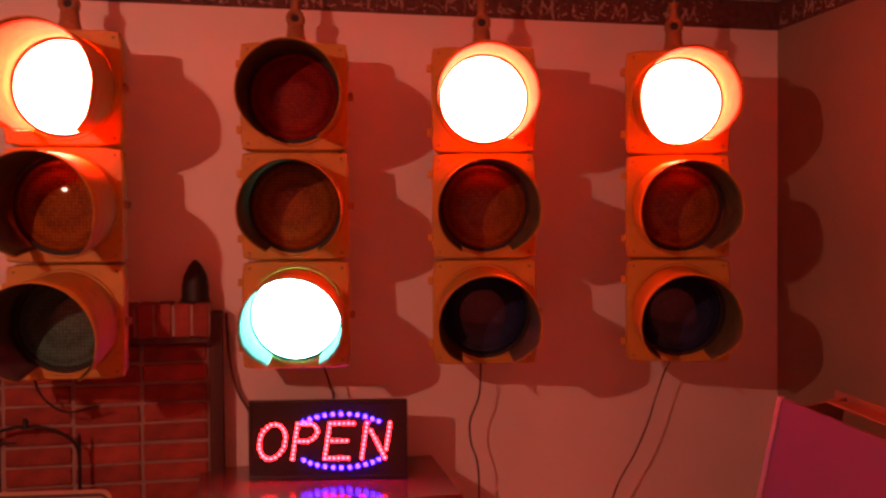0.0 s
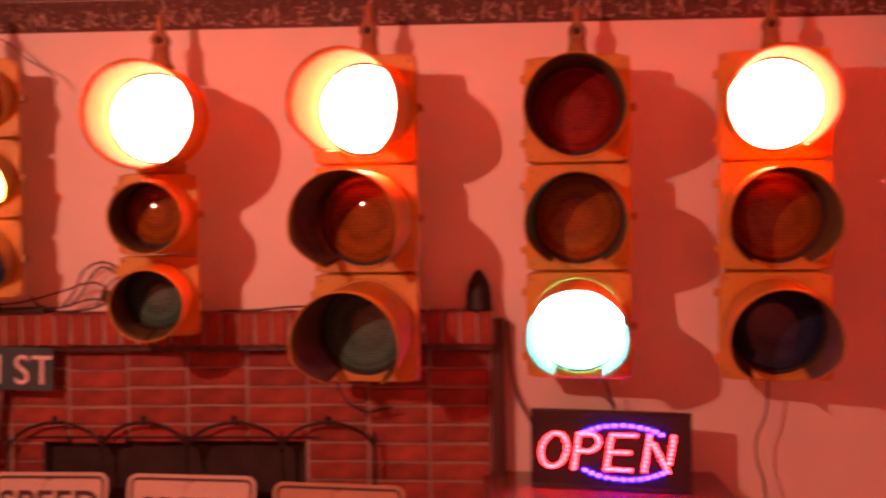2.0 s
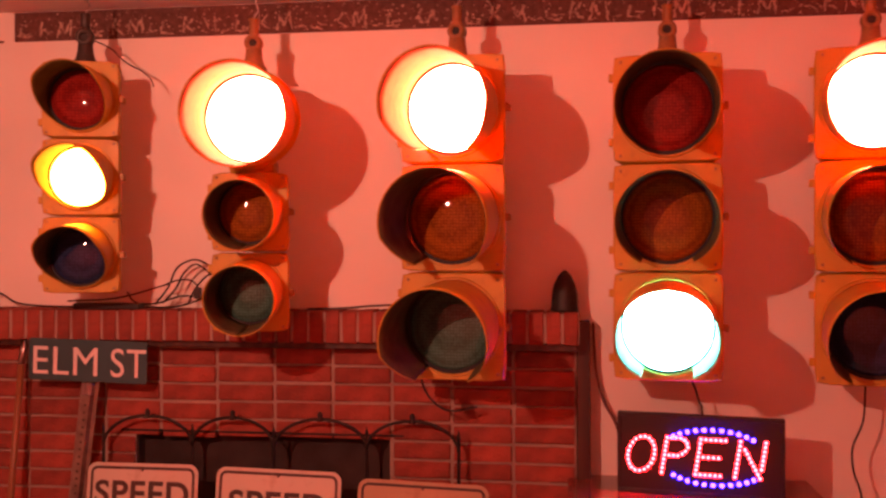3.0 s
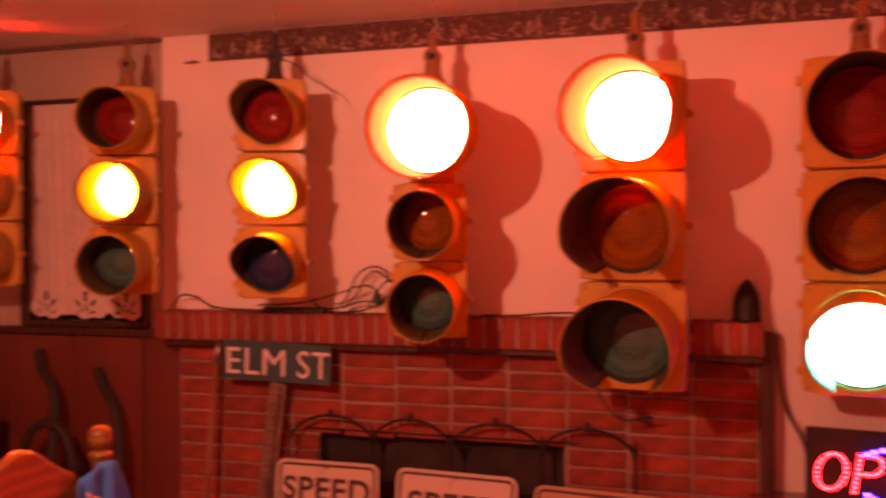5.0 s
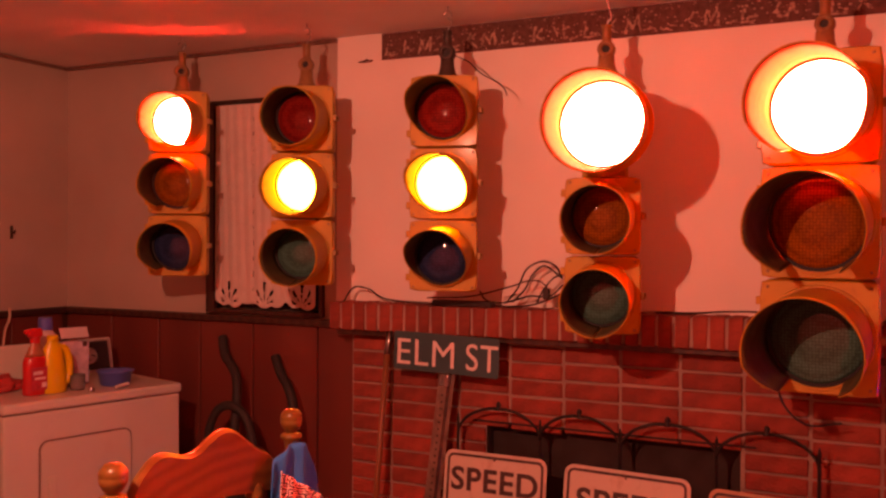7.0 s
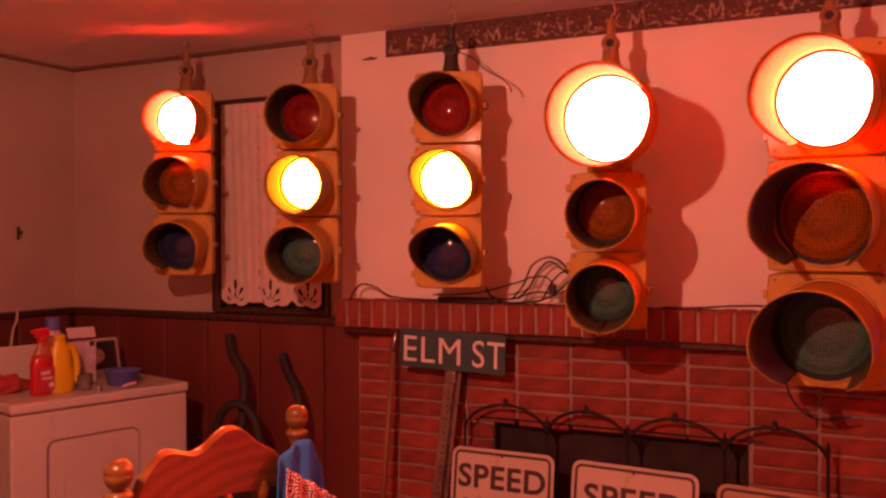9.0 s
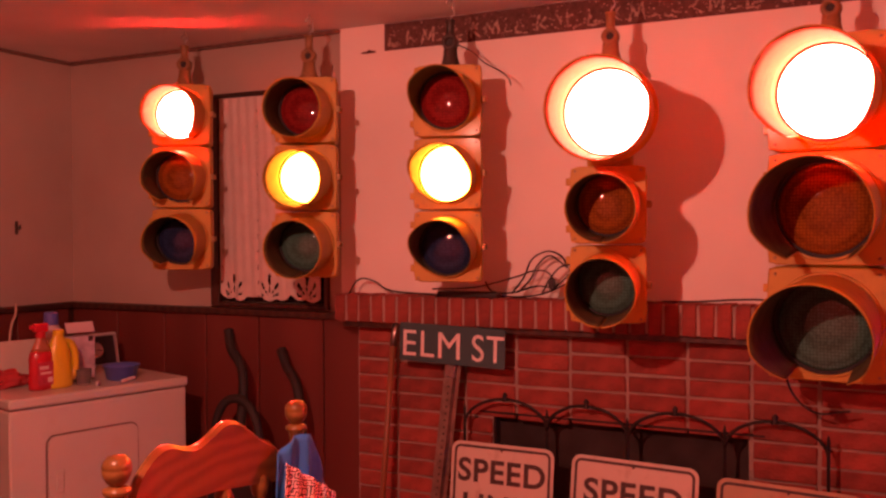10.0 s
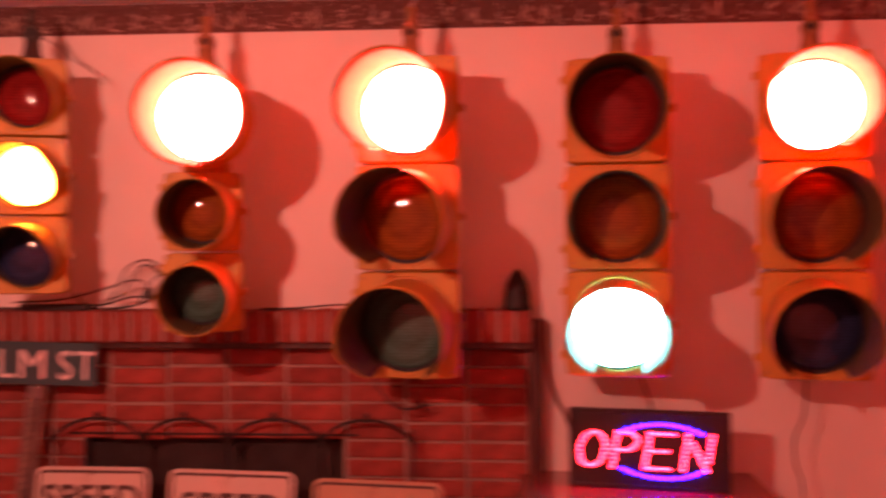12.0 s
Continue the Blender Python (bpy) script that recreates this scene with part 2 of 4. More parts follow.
# ---- traffic lights ----
def visor_shell(bm, r0, r1, length, gap, thick=0.0, cut=None, n=48):
    """A tunnel visor along -y: open below over gap degrees; cut(angle) gives its reach, 0 to 1."""
    cols = []
    for i in range(n + 1):
        a = radians(-90 + gap / 2 + (360 - gap) * i / n)
        reach = length * (cut(math.degrees(a)) if cut else 1)
        cols.append([bm.verts.new(((r0 + (r1 - r0) * k / 5 * reach / length) * math.cos(a), -reach * k / 5, (r0 + (r1 - r0) * k / 5 * reach / length) * math.sin(a))) for k in range(6)])
    for a, b in zip(cols, cols[1:]):
        for k in range(5):
            bm.faces.new((a[k], a[k + 1], b[k + 1], b[k]))


def thicken(bm, t):
    geom = bm.faces[:]
    bmesh.ops.recalc_face_normals(bm, faces=geom)
    bmesh.ops.solidify(bm, geom=geom, thickness=t)


def door_plate(bm, w, h, hole, t, y):
    """A square door with a round hole, front face at y."""
    n = 40
    ring = [(hole * math.cos(2 * math.pi * i / n), hole * math.sin(2 * math.pi * i / n)) for i in range(n)]
    outer = []
    for cx, cz in ring:
        a = math.atan2(cz, cx)
        s = 1 / max(abs(math.cos(a)) / (w / 2), abs(math.sin(a)) / (h / 2))
        x, z = s * math.cos(a), s * math.sin(a)
        corner = 0.018
        dx, dz = abs(x) - (w / 2 - corner), abs(z) - (h / 2 - corner)
        if dx > 0 and dz > 0:
            k = corner / max(math.hypot(dx, dz), 1e-6)
            x = math.copysign(w / 2 - corner + dx * min(k, 1), x)
            z = math.copysign(h / 2 - corner + dz * min(k, 1), z)
        outer.append((x, z))
    def loop(pts, yy, f=1.0):
        return [bm.verts.new((x * f, yy, z * f)) for x, z in pts]
    rows = [loop(outer, y + t), loop(outer, y + 0.006), loop(outer, y, 0.975), loop(ring, y, 1.06), loop(ring, y - 0.008, 1.04), loop(ring, y - 0.008, 1.0), loop(ring, y + t, 1.0)]
    for a, b in zip(rows, rows[1:]):
        for i in range(n):
            j = (i + 1) % n
            bm.faces.new((a[i], a[j], b[j], b[i]))


SIZE = {12: dict(w=0.325, h=0.3325, d=0.15, lens=0.138, reach=0.235, flare=0.145), 8: dict(w=0.241, h=0.2515, d=0.125, lens=0.098, reach=0.188, flare=0.1055)}


def section(head, s, z, colour, lit, style, tilt, hood):
    """One section of a signal head: housing, door, lens, visor, latches. Front at y = 0, back at y = d."""
    g = dict(SIZE[s])
    if s == 12:
        g["reach"], g["flare"] = hood
    w, h, d = g["w"], g["h"], g["d"]
    face = Matrix.Translation((0, 0, z)) @ Matrix.Rotation(radians(90), 4, "X")
    if style == "round":
        bm = bmesh.new()
        lathe(bm, [(0.05, -d), (0.100, -d + 0.008), (0.132, -d + 0.035), (0.150, -0.055), (0.154, -0.022)], 48, face)
        box(bm, (-0.07, 0.03, z - h / 2), (0.07, d - 0.02, z - h / 2 + 0.04), 0.006)
        part("housing", bm, M_YELLOW, head, "round bowl-shaped yellow housing", smooth=True)
        bm = bmesh.new()
        lathe(bm, [(g["lens"] + 0.006, -0.022), (0.156, -0.022), (0.158, -0.016), (0.158, -0.004), (0.154, 0.0), (0.149, 0.002), (0.148, 0.008), (g["lens"] + 0.006, 0.008), (g["lens"] + 0.006, -0.022)], 48, face, closed=True)
        door = part("door", bm, M_YELLOW, head, "round yellow lens ring")
    else:
        bm = made(box, (-w / 2 + 0.006, 0.02, z - h / 2 + 0.002), (w / 2 - 0.006, d, z + h / 2 - 0.002), 0.016, segments=3)
        for v in bm.verts:
            k = max(0, (v.co.y - 0.03) / (d - 0.03))
            v.co.x *= 1 - 0.10 * k
        part("housing", bm, M_YELLOW, head)
        bm = bmesh.new()
        door_plate(bm, w, h - 0.005, g["lens"] + 0.006, 0.022, 0)
        bmesh.ops.translate(bm, vec=(0, 0, z), verts=bm.verts[:])
        door = part("door", bm, M_YELLOW, head)
    bm = bmesh.new()
    lathe(bm, [(g["lens"] + 0.005, -0.004), (g["lens"] + 0.005, 0.006), (g["lens"] * 0.975 - 0.002, 0.006), (g["lens"] * 0.975 - 0.002, -0.001)], 40, Matrix.Translation((0, 0.004, z)) @ Matrix.Rotation(radians(90), 4, "X"), closed=True)
    part("gasket", bm, M_GASKET, head, smooth=False)
    bm = bmesh.new()
    n = 9
    dome = [(g["lens"] * 0.975 * math.sin(math.pi / 2 * i / n), 0.028 * math.cos(math.pi / 2 * i / n)) for i in range(n, -1, -1)]
    lathe(bm, dome, 40, Matrix.Translation((0, 0.012, z)) @ Matrix.Rotation(radians(90), 4, "X"), closed=True)
    part("lens", bm, LENS[colour, lit], head, ("glowing " if lit else "dark unlit ") + colour + " lens", smooth=True)
    cut, gap = None, 62
    if style == "cutaway":
        gap = 2
        def cut(a):
            off = abs(((a - 90 + 180) % 360) - 180)
            return min(1.0, max(0.12, 1.0 - 0.88 * (off - 62) / 78))
    if style == "tunnel":
        gap = 62
        def cut(a):
            low = abs(((a + 90 + 180) % 360) - 180)
            return 1 if low > 75 else 0.62 + 0.38 * (low - 31) / 44
    if style in ("full", "round"):
        gap = 2
    m = Matrix.Translation((0, -0.004, z)) @ Matrix.Rotation(radians(tilt), 4, "X")
    bm = bmesh.new()
    visor_shell(bm, g["lens"] + 0.006, g["flare"], g["reach"], gap, cut=cut)
    thicken(bm, 0.0025)
    bmesh.ops.transform(bm, matrix=m, verts=bm.verts[:])
    visor = part("visor", bm, M_YELLOW, head, smooth=True)
    bm = bmesh.new()
    visor_shell(bm, g["lens"] + 0.002, g["flare"] - 0.004, g["reach"] - 0.003, gap + 1, cut=cut)
    thicken(bm, 0.001)
    bmesh.ops.transform(bm, matrix=m, verts=bm.verts[:])
    part("lining", bm, M_LINING, visor, "matt dark brown visor lining", smooth=True)
    if style == "round":
        return
    for dz in (-0.3, 0.3):
        bm = made(box, (-w / 2 - 0.014, 0.012, z + h * dz - 0.012), (-w / 2 + 0.006, 0.034, z + h * dz + 0.012), 0.003)
        part("hinge", bm, M_YELLOW, door)
    bm = made(box, (w / 2 - 0.004, 0.010, z - 0.010), (w / 2 + 0.016, 0.030, z + 0.010), 0.003)
    sweep(bm, [(w / 2 + 0.008, -0.004, z), (w / 2 + 0.008, 0.014, z)], 0.004)
    box(bm, (w / 2 + 0.002, -0.012, z - 0.012), (w / 2 + 0.014, -0.006, z + 0.012), 0.002)
    part("latch", bm, M_LATCH, door, "wing-nut latch")
    for sx, sz in ((-1, 1), (1, 1), (-1, -1), (1, -1)):
        bm = bmesh.new()
        lathe(bm, [(0.0, 0.005), (0.004, 0.004), (0.005, 0.0)], 8, Matrix.Translation((sx * w * 0.43, 0.0, z + sz * h * 0.43)) @ Matrix.Rotation(radians(90), 4, "X"), closed=True)
        part("screw", bm, M_LATCH, door)


def traffic_light(x, y, top, sections, label, styles, tilt=4.8, bracket="yellow", turn=0.0, hood=(0.235, 0.145)):
    """A signal head that hangs by a pipe hub and a hook from the ceiling. x, y: the hanger's axis; top: the head's top."""
    head = thing("traffic_light", pose(x, y, top, 0, 0, turn) @ pose(0, -0.55 * SIZE[sections[0][0]]["d"], 0), label, "traffic light", "hanging traffic lights")
    z = 0.0
    for (s, colour, lit), style in zip(sections, styles):
        h = SIZE[s]["h"]
        section(head, s, z - h / 2, colour, lit, style, tilt, hood)
        z -= h
    d = SIZE[sections[0][0]]["d"]
    hub_mat = M_HUB if bracket == "yellow" else M_DARK_STEEL
    gap = CEIL - top
    mid = d * 0.55
    r = 0.032 if sections[0][0] == 12 else 0.029
    hh = min(gap - 0.05, 0.165)
    bm = bmesh.new()
    lathe(bm, [(r * 1.3, -0.004), (r * 1.3, 0.008), (r * 1.05, 0.016), (r * 0.86, 0.040), (r * 0.80, 0.066), (r * 0.60, 0.072)], 24, Matrix.Translation((0, mid, 0)))
    hub = part("hanger_hub", bm, hub_mat, head, smooth=True)
    eye_at = Matrix.Translation((0, mid - 0.004, 0.086)) @ Matrix.Rotation(radians(90), 4, "X")
    bm = bmesh.new()
    lathe(bm, [(0.013, 0.018), (0.022, 0.022), (0.028, 0.015), (0.029, -0.015), (0.022, -0.022), (0.013, -0.018), (0.013, 0.018)], 24, eye_at, closed=True)
    part("eye", bm, hub_mat, hub, "cast eye with a darkened hole", smooth=True)
    # Black plug put in so that the open eye reads as a dark hole.
    part("hole_plug", made(lathe, [(0.0125, 0.010), (0.0125, -0.012)], 12, eye_at), M_GASKET, hub, "black plug that makes the eye's hole dark")
    part("stem", made(lathe, [(0.020, 0.105), (0.015, 0.116), (0.015, hh - 0.006), (0.018, hh - 0.004), (0.018, hh)], 16, Matrix.Translation((0, mid, 0))), hub_mat, hub, smooth=True)
    rad = 0.013
    pts = [(0.0, mid, hh - 0.004), (0.004, mid, hh + 0.012), (0.016, mid - 0.004, hh + 0.024), (0.012, mid - 0.004, hh + 0.038), (0.0, mid, gap - 0.030 - rad)]
    pts += [(rad * math.cos(a), mid, gap - 0.030 + rad * math.sin(a)) for a in [radians(-90 + 22.5 * k) for k in range(1, 13)]]
    bm = bmesh.new()
    sweep(bm, pts, 0.003, 6)
    sweep(bm, [(0, mid, gap - 0.018), (0, mid, gap)], 0.0035, 6)
    part("ceiling_hook", bm, M_STEEL, head, "bright steel screw hook", smooth=True)
    return head


R0, R1, A0, A1, G0, G1, B0 = ("red", False), ("red", True), ("amber", False), ("amber", True), ("green", False), ("green", True), ("blue-green", False)


def head_list(sizes, lamps):
    return [(s, *l) for s, l in zip(sizes, lamps)]


E8, E12 = (8, 8, 8), (12, 12, 12)
LIGHTS = [
    (-2.955, 2.955, 2.095, 27, head_list(E8, (R1, A0, B0)), "yellow three-section traffic light with red lit", ("tunnel",) * 3, "yellow", (0.235, 0.145)),
    (-2.340, 2.955, 2.074, 20, head_list(E8, (R0, A1, G0)), "yellow three-section traffic light with amber lit", ("full",) * 3, "yellow", (0.235, 0.145)),
    (-1.743, 2.955, 2.068, 15, head_list(E8, (R0, A1, B0)), "yellow traffic light with cutaway visors, amber lit", ("cutaway",) * 3, "dark", (0.235, 0.145)),
    (-1.168, 2.955, 2.031, 9, head_list((12, 8, 8), (R1, A0, G0)), "yellow traffic light with a large round red section lit", ("round", "full", "full"), "yellow", (0.270, 0.152)),
    (-0.512, 2.965, 2.050, -5, head_list(E12, (R1, A0, G0)), "large yellow traffic light with red lit above the mantel", ("tunnel",) * 3, "yellow", (0.285, 0.155)),
    (0.140, 3.030, 2.049, -7, head_list(E12, (R0, A0, G1)), "large yellow traffic light with green lit", ("tunnel",) * 3, "yellow", (0.242, 0.1465)),
    (0.727, 2.980, 2.0475, -11, head_list(E12, (R1, A0, B0)), "large yellow traffic light with red lit", ("tunnel",) * 3, "yellow", (0.255, 0.150)),
    (1.352, 2.900, 2.0435, -17, head_list(E12, (R1, A0, B0)), "large yellow traffic light with red lit near the corner", ("tunnel",) * 3, "yellow", (0.245, 0.149)),
]
for x, y, top, turn, secs, label, styles, bracket, hood in LIGHTS:
    traffic_light(x, y, top, secs, label, styles, bracket=bracket, turn=turn, hood=hood)


# ---- panelling, rail, border ----
M_PICTURE_TRIM = wood_mat("faded_brown_trim", (0.13, 0.08, 0.06), (0.18, 0.11, 0.085), 0.5, 0.0, 6.0)
M_PALE = mat("pale_border_print", (0.36, 0.25, 0.20), 0.8, vary=0.45, scale=40, bump=0)
M_BORDER = mat("dark_border_paper", (0.11, 0.05, 0.042), 0.8, vary=0.35, scale=45, bump=0.05)
panelling = tagged(link("panelling", made(box, (WEST, NORTH + 0.002, 0), (BREAST_L, NORTH + 0.010, WAINSCOT_TOP - 0.02)), M_TRIM), "dark brown wooden panelling under the window", "panelling", kind="structure")
panelling_west = tagged(link("panelling_west", made(box, (WEST + 0.001, SOUTH, 0), (WEST + 0.008, NORTH, WAINSCOT_TOP - 0.02)), M_TRIM), "dark brown wooden panelling behind the dryer", "panelling", kind="structure")
x = WEST + 0.03
while x < BREAST_L - 0.05:
    w = random.choice((0.24, 0.29, 0.33))
    w = min(w, BREAST_L - x - 0.004)
    part("board", made(box, (x, NORTH - 0.012, 0.02), (x + w - 0.007, NORTH + 0.002, WAINSCOT_TOP - 0.03), 0.003, segments=1), M_PANEL, panelling)
    x += w
y = 0.6
while y < NORTH - 0.1:
    w = random.choice((0.24, 0.29, 0.33))
    w = min(w, NORTH - 0.02 - y)
    part("board", made(box, (WEST + 0.008, y, 0.02), (WEST + 0.022, y + w - 0.007, WAINSCOT_TOP - 0.03), 0.003, segments=1), M_PANEL, panelling_west)
    y += w
rail = made(box, (WEST + 0.03, NORTH - 0.035, WAINSCOT_TOP - 0.03), (BREAST_L - 0.06, NORTH + 0.01, WAINSCOT_TOP), 0.006)
tagged(link("rail_north", rail, M_TRIM), "dark wooden cap rail on the panelling", "rail", kind="structure")
tagged(link("rail_west", made(box, (WEST + 0.001, SOUTH, WAINSCOT_TOP - 0.03), (WEST + 0.04, NORTH - 0.002, WAINSCOT_TOP), 0.006), M_TRIM), "dark wooden cap rail on the side panelling", "rail", kind="structure")
tagged(link("ceiling_trim", made(box, (WEST, NORTH - 0.012, CEIL - 0.016), (-2.37, NORTH + 0.011, CEIL - 0.001), 0.003), M_PICTURE_TRIM), "thin brown trim under the ceiling", "trim", kind="structure")
tagged(link("ceiling_trim_west", made(box, (WEST + 0.001, SOUTH, CEIL - 0.016), (WEST + 0.014, NORTH - 0.02, CEIL - 0.001), 0.003), M_PICTURE_TRIM), "thin brown trim under the ceiling", "trim", kind="structure")


def border(name, length, m, label):
    strip = tagged(link(name, made(box, (0, 0, 0), (length, 0.003, 0.106)), M_BORDER), label, "wallpaper border", kind="structure")
    strip.matrix_basis = m
    bm = bmesh.new()
    rng = random.Random(5)

    def stroke(x0, z0, x1, z1, half=0.0040):
        n = 4
        if rng.random() < 0.14:
            return
        x0, z0, x1, z1 = (q + rng.uniform(-0.005, 0.005) for q in (x0, z0, x1, z1))
        for k in range(n):
            a = Vector((x0 + (x1 - x0) * k / n, -0.0012, z0 + (z1 - z0) * k / n))
            b = Vector((x0 + (x1 - x0) * (k + 1) / n, -0.0012, z0 + (z1 - z0) * (k + 1) / n))
            d = (b - a) * 1.15
            off = Vector((-d.z, 0, d.x)).normalized() * half * rng.uniform(0.4, 1.5)
            lift = Vector((rng.uniform(-1, 1), -rng.random() * 0.1, rng.uniform(-1, 1))) * 0.0028
            bm.faces.new([bm.verts.new(p + lift) for p in (a - off, a + d - off * 0.8, a + d + off * 0.8, a + off)])

    x = 0.015
    while x < length - 0.28:
        stroke(x, 0.016, x + 0.048, 0.013, 0.0035)
        stroke(x + 0.004, 0.020, x + 0.008, 0.052)
        stroke(x + 0.026, 0.030, x + 0.060, 0.026, 0.003)
        stroke(x + 0.085, 0.014, x + 0.096, 0.070)
        stroke(x + 0.098, 0.040, x + 0.122, 0.066)
        stroke(x + 0.098, 0.040, x + 0.126, 0.018)
        stroke(x + 0.150, 0.012, x + 0.162, 0.064)
        stroke(x + 0.162, 0.064, x + 0.178, 0.026)
        stroke(x + 0.178, 0.026, x + 0.200, 0.068)
        stroke(x + 0.200, 0.068, x + 0.206, 0.014)
        stroke(x + 0.222, 0.018, x + 0.256, 0.022, 0.003)
        for k in range(70):
            c = Vector((x + rng.random() * 0.27, -0.0011, 0.006 + rng.random() * 0.094))
            q = 0.0010 + rng.random() ** 2 * 0.0034
            bm.faces.new([bm.verts.new(c + Vector(p) * q * rng.uniform(0.7, 1.3)) for p in ((-1, 0, -0.6), (1.3, 0, -0.8), (0.8, 0, 1), (-1, 0, 0.7))])
        x += 0.272
    part("print", bm, M_PALE, strip, "pale printed marks")
    return strip


border("wallpaper_border", EAST + 2.16, pose(-2.16, NORTH - 0.0032, 2.212), "dark wallpaper border with pale printed marks")
border("wallpaper_border_east", 2.5, pose(EAST - 0.0032, NORTH - 0.004, 2.212, 0, 0, -90), "dark wallpaper border with pale printed marks on the side wall")

# ---- window with lace curtain ----
M_GLASS_DARK = mat("night_window_glass", (0.01, 0.012, 0.016), 0.05, vary=0.05, bump=0)
M_LACE = mat("lace_cloth", (0.60, 0.54, 0.50), 0.9, vary=0.06, scale=20, bump=0.3, bump_scale=300)
win = tagged(new("window_1"), "dark-framed window behind a lace curtain at night", "window", kind="structure")
win.matrix_basis = pose(0, 0, 0)
for lo, hi in (((WIN_L - 0.045, NORTH - 0.012, WIN_B - 0.02), (WIN_L, NORTH + 0.05, WIN_T + 0.03)), ((WIN_R, NORTH - 0.012, WIN_B - 0.02), (WIN_R + 0.016, NORTH + 0.05, WIN_T + 0.03)), ((WIN_L, NORTH - 0.012, WIN_T), (WIN_R, NORTH + 0.05, WIN_T + 0.03)), ((WIN_L, NORTH - 0.012, WIN_B - 0.02), (WIN_R, NORTH + 0.05, WIN_B)), ((WIN_L, NORTH + 0.02, 1.62), (WIN_R, NORTH + 0.05, 1.65))):
    part("window_frame", made(box, lo, hi, 0.004), M_TRIM, win)
part("pane", made(box, (WIN_L, NORTH + 0.052, WIN_B), (WIN_R, NORTH + 0.058, WIN_T)), M_GLASS_DARK, win)
# Unseen slab added behind the wall to close off the window.
tagged(link("wall_backing", made(box, (WEST, NORTH + 0.151, 0), (EAST, NORTH + 0.2, CEIL)), M_WALL_OLD), "plain unseen backing behind the window", "wall", kind="structure")

curtain = thing("lace_curtain", pose(0, NORTH, 0), "white lace curtain with a scalloped cut-out hem", "curtain")
part("curtain_rod", made(sweep, [(WIN_L - 0.03, -0.022, WIN_T + 0.012), (WIN_R + 0.03, -0.022, WIN_T + 0.012)], 0.006), M_DARK_STEEL, curtain, "thin dark rod", smooth=True)
CUR_L, CUR_R, CUR_T, CUR_B = -2.985, -2.46, WIN_T + 0.01, 1.20
nx, nz = 150, 110
bm = bmesh.new()
grid = []
for i in range(nx + 1):
    x = CUR_L + (CUR_R - CUR_L) * i / nx
    scallop = 0.012 * abs(math.sin(math.pi * (x - CUR_L) / 0.075)) + 0.02 * abs(math.sin(math.pi * (x - CUR_L) / 0.19))
    col = []
    for k in range(nz + 1):
        zb = CUR_B + 0.03 - scallop
        z = zb + (CUR_T - zb) * (k / nz)
        col.append(bm.verts.new((x, -0.018 + 0.0025 * math.sin(x * 42) * (1 - 0.6 * k / nz) + 0.0015 * math.sin(x * 140 + z * 5), z)))
    grid.append(col)
for i in range(nx):
    for k in range(nz):
        z = grid[i][k].co.z
        x = grid[i][k].co.x
        if CUR_B + 0.010 < z < CUR_B + 0.125:
            # fans of leaf-shaped holes rising from the hem
            u, v = (x - CUR_L + 0.02) % 0.19 - 0.095, z - CUR_B - 0.012
            rad, ang = math.hypot(u, v), math.atan2(u, v + 0.004)
            leaf = math.cos(11 * ang)
            reach = 0.100 - 0.045 * abs(ang)
            if (0.018 < rad < reach * 0.48 or reach * 0.58 < rad < reach) and leaf > 0.6 and abs(ang) < 1.45:
                continue
        if abs(((x - CUR_L) % 0.19) - 0.012) < 0.0020 and int(z * 60) % 4 == 0:
            continue
        bm.faces.new((grid[i][k], grid[i + 1][k], grid[i + 1][k + 1], grid[i][k + 1]))
thicken(bm, 0.0008)
part("lace_panel", bm, M_LACE, curtain, "white lace with cut-out flowers", smooth=True)

# ---- brick chimney breast, mantel, firebox ----
breast = new("chimney_breast")
tagged(breast, "red brick chimney breast with pale mortar joints", "fireplace", kind="structure")
for lo, hi in (((BREAST_L, 0), (FIRE_L, MANTEL_Z0)), ((FIRE_R, 0), (BREAST_R, MANTEL_Z0)), ((FIRE_L, FIRE_TOP), (FIRE_R, MANTEL_Z0))):
    part("mortar", made(box, (lo[0], BRICK_Y + 0.006, lo[1]), (hi[0], NORTH - 0.001, hi[1])), M_MORTAR, breast, "pale rough mortar")
# Near-black panels line the shallow opening.
for lo, hi in (((FIRE_L, NORTH - 0.006, 0.2), (FIRE_R, NORTH - 0.001, FIRE_TOP)), ((FIRE_L, BRICK_Y + 0.012, 0.2), (FIRE_L + 0.006, NORTH - 0.006, FIRE_TOP)), ((FIRE_R - 0.006, BRICK_Y + 0.012, 0.2), (FIRE_R, NORTH - 0.006, FIRE_TOP)), ((FIRE_L + 0.006, BRICK_Y + 0.012, FIRE_TOP - 0.006), (FIRE_R - 0.006, NORTH - 0.006, FIRE_TOP))):
    part("firebox_panel", made(box, lo, hi), M_FIREBOX, breast, "near-black firebox lining")
part("hearth", made(box, (BREAST_L, 2.72, 0), (BREAST_R, BRICK_Y + 0.006, 0.20), 0.006), M_BRICK, breast, "raised brick hearth")
part("lintel", made(box, (FIRE_L - 0.05, BRICK_Y - 0.004, FIRE_TOP - 0.008), (FIRE_R + 0.05, BRICK_Y + 0.02, FIRE_TOP), 0.001), M_IRON, breast, "dark iron lintel")
mantel = thing("brick_mantel", pose(0, 0, 0), "mantel shelf of upright red bricks with pale joints", "mantel", kind="structure")
part("mortar", made(box, (BREAST_L - 0.05, MANTEL_Y + 0.006, MANTEL_Z0 + 0.004), (BREAST_R + 0.008, NORTH - 0.001, MANTEL_Z1 - 0.004)), M_MORTAR, mantel, "pale rough mortar")
